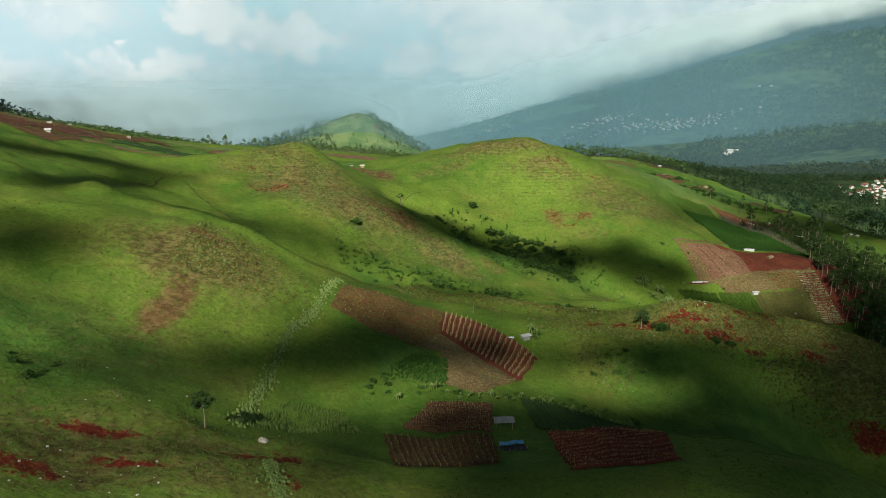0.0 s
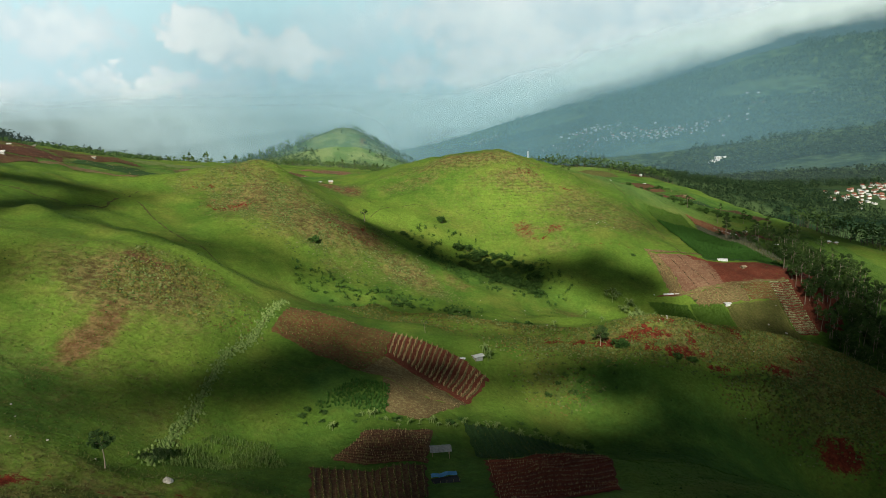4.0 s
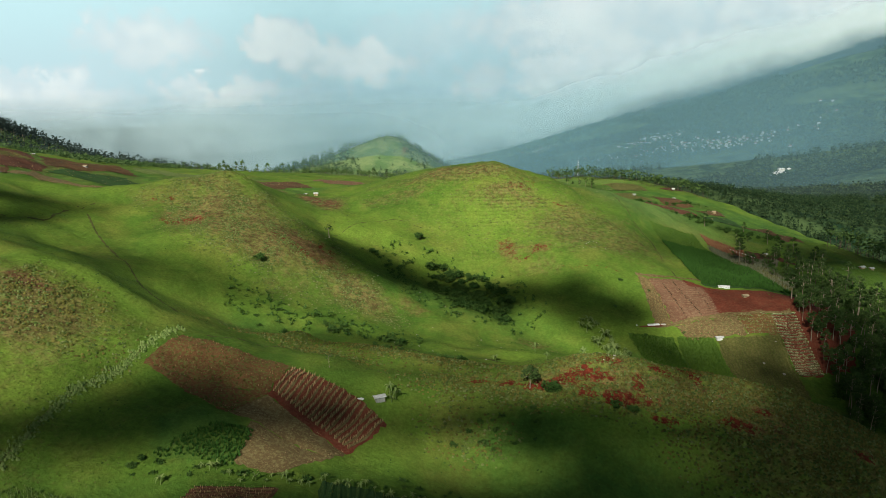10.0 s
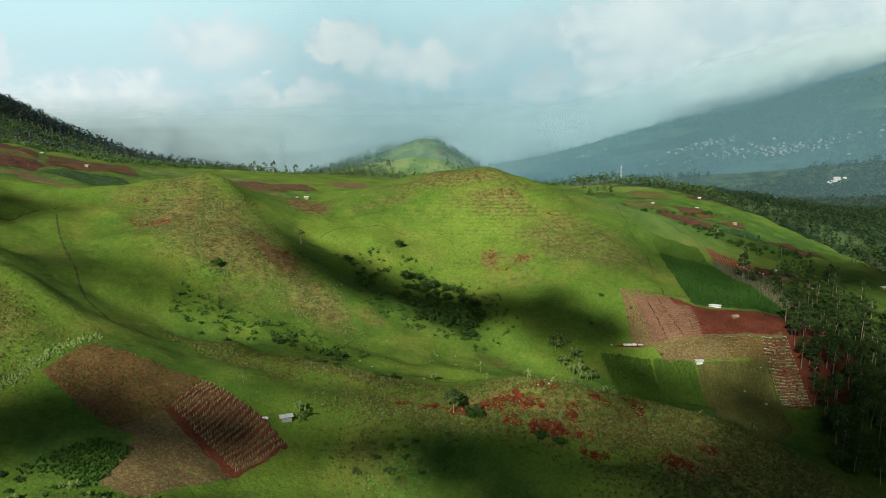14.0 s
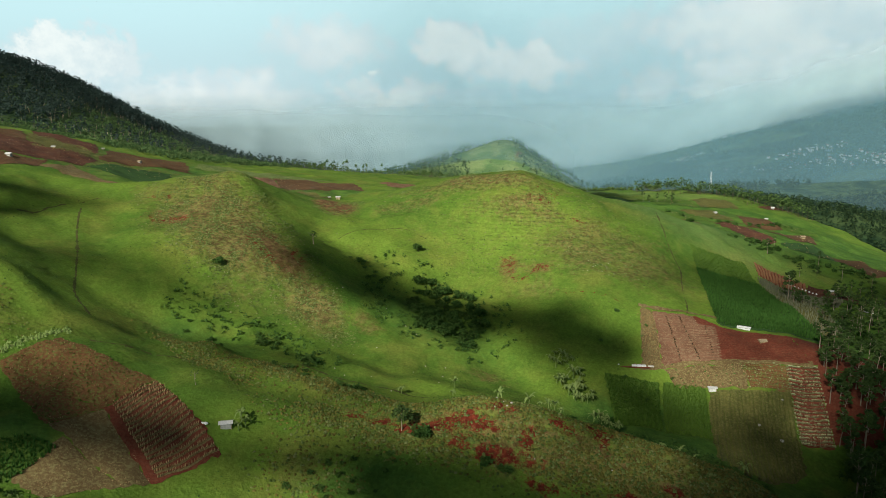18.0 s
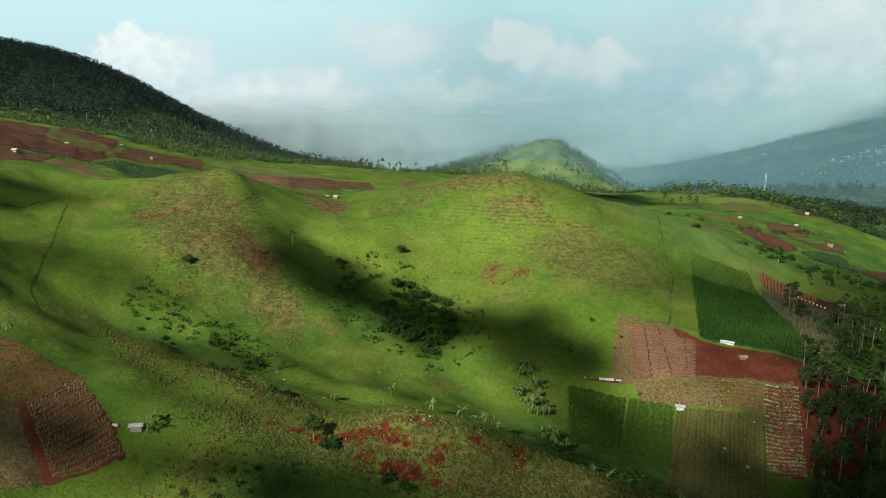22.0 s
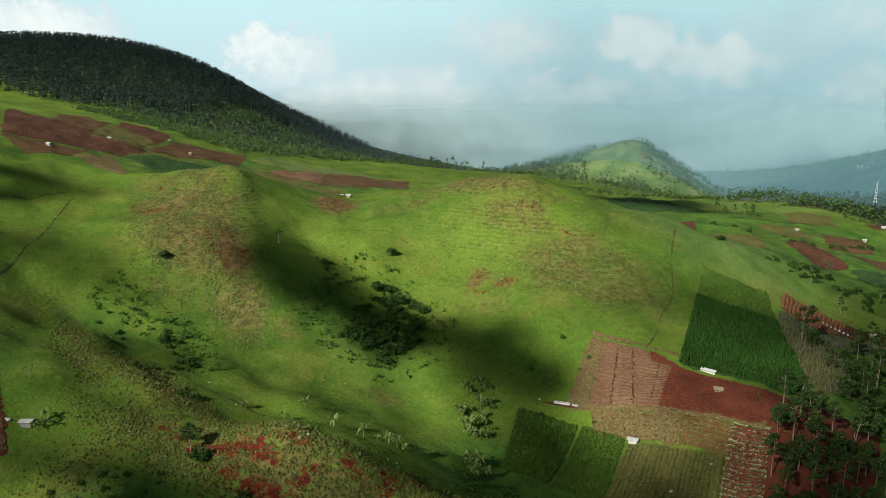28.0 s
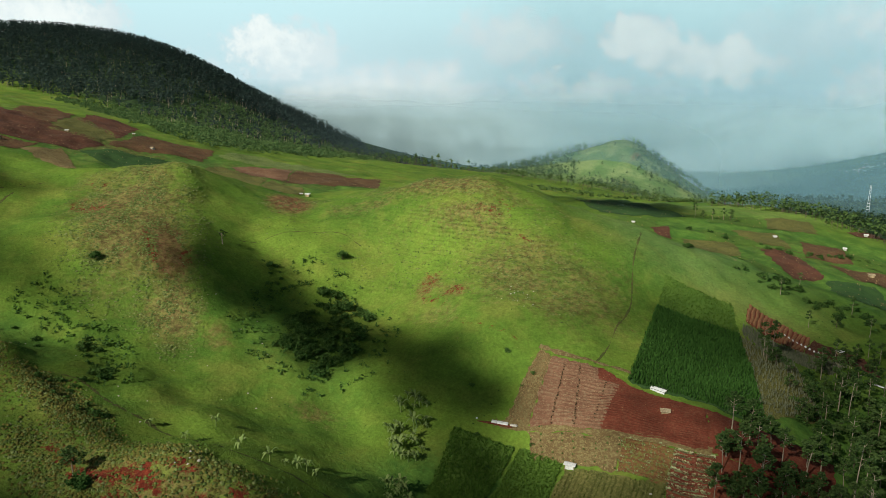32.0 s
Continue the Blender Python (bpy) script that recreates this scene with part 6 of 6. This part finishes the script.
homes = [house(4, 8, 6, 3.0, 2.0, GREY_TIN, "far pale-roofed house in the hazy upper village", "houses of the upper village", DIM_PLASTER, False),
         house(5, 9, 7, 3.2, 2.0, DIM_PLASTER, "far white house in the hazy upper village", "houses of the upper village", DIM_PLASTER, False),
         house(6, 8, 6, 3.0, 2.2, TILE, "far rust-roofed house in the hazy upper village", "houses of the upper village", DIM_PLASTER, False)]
taken = []
for cx, cy, wx, wy, count in ((362, 1615, 24, 26, 40), (402, 1490, 34, 20, 46), (468, 1452, 28, 16, 46), (525, 1450, 34, 14, 20), (140, 1960, 26, 40, 34), (290, 1500, 80, 40, 16), (610, 1500, 120, 80, 14)):
    done = 0
    for x, y in zip(rng.normal(cx, wx, 200), rng.normal(cy, wy, 200)):
        if done < count and all((x - a) ** 2 + (y - b) ** 2 > 80 for a, b in taken):
            taken.append((x, y))
            done += 1
            copy_thing(homes[rng.randint(3)], pose(float(x), float(y), float(land(x, y)) + 0.2, 0, 0, rng.uniform(-30, 30)) @ Matrix.Diagonal((0.58, 0.58, 0.58, 1)))
away(homes)
barns = house(7, 30, 9, 3.5, 1.6, SHEETING, "long white-roofed barn among valley woods", "long white barns")
for k in range(4):
    x, y = 458 + 8 * k, 1168 + 12 * k
    copy_thing(barns, pose(x, y, float(land(x, y)) + 0.5, 0, 0, 8) @ Matrix.Diagonal((0.6, 0.6, 0.6, 1)))
away([barns])
# the mast
mast = thing("radio_mast", 168, 1250, "tall white lattice mast standing in the valley", "mast", sink=1.0)
for sx in (-1, 1):
    for sy in (-1, 1):
        part("mast_leg", mesh("mast_leg", *tube([(sx * 2.2, sy * 2.2, 0), (sx * 1.0, sy * 1.0, 22), (sx * 0.6, sy * 0.6, 40)], [0.3, 0.25, 0.2], 6), PAINT), mast)
for k in range(9):
    r = 2.2 - 1.6 * (k / 9.0) + 0.1
    part("mast_ring", (box(2 * r, 2 * r, 0.35, (0, 0, 3 + 4.3 * k), 0.05), PAINT), mast)

# loose pale stones in the pasture
boulders = []
for k in range(3):
    bm = bmesh.new()
    bmesh.ops.create_icosphere(bm, subdivisions=2, radius=0.5)
    for v in bm.verts:
        v.co *= 1 + 0.35 * noise.noise(v.co * 2.5 + Vector((k * 7, 0, 0)))
        v.co.z *= 0.65
    root = tagged(new("boulder"), "pale weathered boulder lying in the grass", "rock", "boulders of the pasture")
    part("rock", (bm, STONE), root)
    boulders.append(root)
plant(boulders, rng, scatter(rng, [(-62, 96), (-40, 98), (-36, 88), (-62, 84)], 18, 0.8), 0.18, 0.5, -0.05)
plant(boulders, rng, scatter(rng, [(-70, 130), (-30, 130), (-30, 110), (-70, 108)], 9, 2), 0.2, 0.5, -0.05)
plant(boulders, rng, scatter(rng, [(78, 222), (84, 222), (84, 216), (79, 215)], 6, 0.7), 0.4, 0.9, -0.1)
plant(boulders, rng, scatter(rng, [(82, 352), (96, 352), (100, 338), (84, 340)], 14, 1.2), 0.25, 0.55, -0.05)
plant(boulders, rng, scatter(rng, [(-30, 250), (110, 250), (110, 180), (20, 205)], 14, 5), 0.25, 0.5, -0.05)
plant(boulders, rng, scatter(rng, [(0, 300), (60, 290), (60, 240), (20, 240)], 14, 5), 0.3, 0.6, -0.05)
plant(boulders, rng, [(-30.8, 113.2), (-31.4, 113.6), (151, 279), (145, 282), (152, 292)], 1.0, 1.5, -0.1)
away(boulders)


# ---- unseen clouds overhead, sheets tinted as haze and shade ----
def cloud_material(name, dense):
    k = Mat(name, 1.0, 0.0)
    part_of = k.n.new("ShaderNodeVectorMath")
    part_of.operation = "LENGTH"
    flat = k.n.new("ShaderNodeVectorMath")
    flat.operation = "MULTIPLY"
    k.put(flat.inputs[0], k.thing)
    flat.inputs[1].default_value = (1, 1, 0)
    k.l.new(flat.outputs[0], part_of.inputs[0])
    ragged = k.math("MULTIPLY", k.math("SUBTRACT", k.noise(30, 6, 0.65), 0.5), 2.6)
    body = k.ramp(k.math("ADD", part_of.outputs["Value"], ragged), 1.0, 0.25, 0.0, dense)
    clear, both = k.n.new("ShaderNodeBsdfTransparent"), k.n.new("ShaderNodeMixShader")
    k.put(both.inputs[0], body)
    k.l.new(clear.outputs[0], both.inputs[1]), k.l.new(k.b.outputs[0], both.inputs[2])
    k.l.new(both.outputs[0], k.n["Material Output"].inputs[0])
    k.done((0.8, 0.8, 0.8))
    return k.m


bm = bmesh.new()
bmesh.ops.create_icosphere(bm, subdivisions=4, radius=1.0)
for v in bm.verts:
    v.co *= 1 + 0.12 * noise.noise(v.co * 3.1)
    v.co.z *= 0.6 if v.co.z > 0 else 0.25
puff_mesh = bpy.data.meshes.new("cloud")
bm.to_mesh(puff_mesh)
bm.free()
wisp_mesh = puff_mesh.copy()
puff_mesh.materials.append(cloud_material("cloud", 0.86))
wisp_mesh.materials.append(cloud_material("thin_cloud", 0.36))
# each drifting cloud, unseen and set up-sun of the ground that it shades: (x, y, half width, half depth, turn)
SHADED = [
    (16, 313, 40, 15, -37), (82, 306, 28, 18, -30), 
    (48, 130, 62, 26, 6), (100, 160, 60, 34, 0), (-34, 154, 22, 11, 10), (-12, 169, 22, 12, 20), (-100, 172, 18, 16, 10),
    (-119, 246, 9, 38, -12), (-150, 264, 26, 8, 22), (26, 152, 34, 8, 8), (54, 196, 30, 11, 0), (128, 190, 48, 14, 0), (172, 258, 44, 34, 20), (205, 290, 40, 40, 0),
    (54, 590, 44, 26, 0), (300, 470, 70, 30, 0),
]
# thin clouds out of view, added only to dim these stretches of ground
DIMMED = [
    (-2, 182, 30, 16, 0), (-14, 176, 30, 16, 0), (46, 216, 30, 10, 0), (-60, 252, 36, 16, 0), (-50, 138, 30, 14, 0), (-54, 92, 34, 12, 0),  (10, 236, 34, 10, 0), (215, 425, 50, 50, 0), (88, 192, 40, 14, 0),
    (-800, 940, 420, 260, 0), (34, 190, 22, 10, 0), (150, 268, 50, 36, 20), (195, 320, 40, 46, 0), (112, 140, 66, 50, 0),
    (130, 206, 50, 18, 0), (100, 204, 46, 16, 0), (112, 276, 18, 22, 0), (104, 288, 18, 16, -30), (170, 380, 50, 40, 0),
]
for puffs, mesh_of, words in ((SHADED, puff_mesh, "small drifting white fair-weather cloud"), (DIMMED, wisp_mesh, "thin unseen cloud added to dim the ground")):
    for x, y, wide, deep, turn in puffs:
        base = Vector((x, y, float(land(x, y))))
        high = 620.0 if wide < 300 else 900.0
        at = base + SUN * ((high - base.z) / SUN.z)
        ob = tagged(new("cloud", mesh_of), words, "cloud", "drifting clouds", "structure")
        ob.matrix_world = pose(*at, 0, 0, turn) @ Matrix.Diagonal((wide * 1.5, deep * 1.5, 0.35 * deep, 1))


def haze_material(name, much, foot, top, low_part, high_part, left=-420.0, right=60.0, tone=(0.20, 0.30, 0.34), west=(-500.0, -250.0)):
    """Haze painted as a tinted sheet, mostly clear; its thickness goes from low_part at foot metres to high_part at
    top.
    """
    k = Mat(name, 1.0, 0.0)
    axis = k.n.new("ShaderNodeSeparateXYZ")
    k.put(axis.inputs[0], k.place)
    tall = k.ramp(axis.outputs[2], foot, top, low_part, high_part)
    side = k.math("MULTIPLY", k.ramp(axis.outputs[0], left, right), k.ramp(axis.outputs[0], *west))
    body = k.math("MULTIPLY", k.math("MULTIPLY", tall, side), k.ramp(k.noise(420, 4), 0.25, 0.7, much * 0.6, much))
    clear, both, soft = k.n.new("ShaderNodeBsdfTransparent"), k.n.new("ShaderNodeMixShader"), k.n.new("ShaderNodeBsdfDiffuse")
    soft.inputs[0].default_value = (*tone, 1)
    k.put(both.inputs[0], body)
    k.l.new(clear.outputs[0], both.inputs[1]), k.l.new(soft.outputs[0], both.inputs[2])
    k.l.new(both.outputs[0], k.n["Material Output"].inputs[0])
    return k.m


def veil(radius, low, high, mat, label, name="valley_haze", start=-32, end=62):
    a = np.radians(np.linspace(start, end, 60))
    z = np.linspace(low, high, 6)
    aa, zz = np.meshgrid(a, z)
    verts = np.stack([95 + radius * np.sin(aa), 65 + radius * np.cos(aa), zz], -1).reshape(-1, 3)
    i = np.arange(verts.shape[0]).reshape(6, 60)
    quads = np.stack([i[:-1, :-1], i[:-1, 1:], i[1:, 1:], i[1:, :-1]], -1).reshape(-1, 4)
    return tagged(new(name, mesh(name, verts, quads, mat, True)), label, "haze", kind="structure")


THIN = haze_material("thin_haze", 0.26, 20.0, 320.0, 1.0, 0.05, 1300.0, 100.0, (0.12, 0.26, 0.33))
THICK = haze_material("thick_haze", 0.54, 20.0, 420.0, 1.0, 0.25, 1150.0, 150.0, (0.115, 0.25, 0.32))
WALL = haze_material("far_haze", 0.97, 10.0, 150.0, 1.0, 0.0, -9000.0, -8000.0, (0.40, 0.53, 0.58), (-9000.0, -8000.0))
FAINT_HAZE = haze_material("slope_haze", 0.10, 20.0, 320.0, 1.0, 0.0, -9000.0, -8000.0)

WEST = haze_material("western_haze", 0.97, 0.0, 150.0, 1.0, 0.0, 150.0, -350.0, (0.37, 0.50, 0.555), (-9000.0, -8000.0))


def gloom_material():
    """Cloud shade painted as a dark sheet, thickest just under the mountain's back."""
    k = Mat("painted_shade", 1.0, 0.0)
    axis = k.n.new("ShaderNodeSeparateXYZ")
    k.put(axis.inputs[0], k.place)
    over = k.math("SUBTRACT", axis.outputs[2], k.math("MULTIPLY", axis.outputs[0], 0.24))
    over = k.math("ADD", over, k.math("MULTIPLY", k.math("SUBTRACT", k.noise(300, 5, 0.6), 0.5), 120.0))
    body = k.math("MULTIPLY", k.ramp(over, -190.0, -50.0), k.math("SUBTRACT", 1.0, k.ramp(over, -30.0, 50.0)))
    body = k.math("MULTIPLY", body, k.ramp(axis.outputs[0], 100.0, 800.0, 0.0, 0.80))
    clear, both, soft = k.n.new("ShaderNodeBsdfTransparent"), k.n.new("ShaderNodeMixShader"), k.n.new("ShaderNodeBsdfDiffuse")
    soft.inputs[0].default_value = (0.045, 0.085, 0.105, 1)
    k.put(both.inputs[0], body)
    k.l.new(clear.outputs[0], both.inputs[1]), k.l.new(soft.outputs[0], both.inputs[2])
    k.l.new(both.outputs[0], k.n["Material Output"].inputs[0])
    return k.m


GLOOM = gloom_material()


def cap_material():
    """Bright cloud along the mountain's back, which climbs towards the east."""
    k = Mat("cloud_cap", 1.0, 0.0)
    axis = k.n.new("ShaderNodeSeparateXYZ")
    k.put(axis.inputs[0], k.place)
    over = k.math("SUBTRACT", axis.outputs[2], k.math("MULTIPLY", axis.outputs[0], 0.24))
    over = k.math("ADD", over, k.math("MULTIPLY", k.math("SUBTRACT", k.noise(260, 6, 0.6), 0.5), 110.0))
    body = k.math("MULTIPLY", k.ramp(over, k.ramp(axis.outputs[0], 100.0, 900.0, -130.0, -70.0), 5.0), k.math("SUBTRACT", 1.0, k.ramp(over, 15.0, 130.0)))
    body = k.math("MULTIPLY", body, k.ramp(axis.outputs[0], -800.0, -350.0, 0.0, 0.97))
    clear, both, soft = k.n.new("ShaderNodeBsdfTransparent"), k.n.new("ShaderNodeMixShader"), k.n.new("ShaderNodeBsdfDiffuse")
    # western end tinted as haze, eastern end as white cloud
    k.put(soft.inputs[0], k.mix(k.ramp(axis.outputs[0], 150.0, 900.0), (0.38, 0.51, 0.56), (0.52, 0.60, 0.60)))
    k.put(both.inputs[0], body)
    k.l.new(clear.outputs[0], both.inputs[1]), k.l.new(soft.outputs[0], both.inputs[2])
    k.l.new(both.outputs[0], k.n["Material Output"].inputs[0])
    return k.m


veil(860, -110, 420, FAINT_HAZE, "faintly tinted sheet painted as haze before the far slopes", start=-60, end=75)
veil(1000, -110, 420, THIN, "thin bluish sheet painted as haze in the valley", start=-40)
veil(1500, -150, 160, WEST, "pale sheet painted as haze over the western lowland", start=-100, end=4)
veil(1300, -110, 520, THICK, "bluish sheet painted as haze before the mountain", start=-40)
veil(1990, -110, 620, GLOOM, "dark sheet standing in for cloud shade on the mountain", "mountain_mist", start=-6)
veil(2060, -200, 620, cap_material(), "bright cloud hanging round the mountain top", "cloud_cap", start=-34)
veil(2700, -200, 150, WALL, "pale sheet painted as haze closing the far lowland", start=-100)
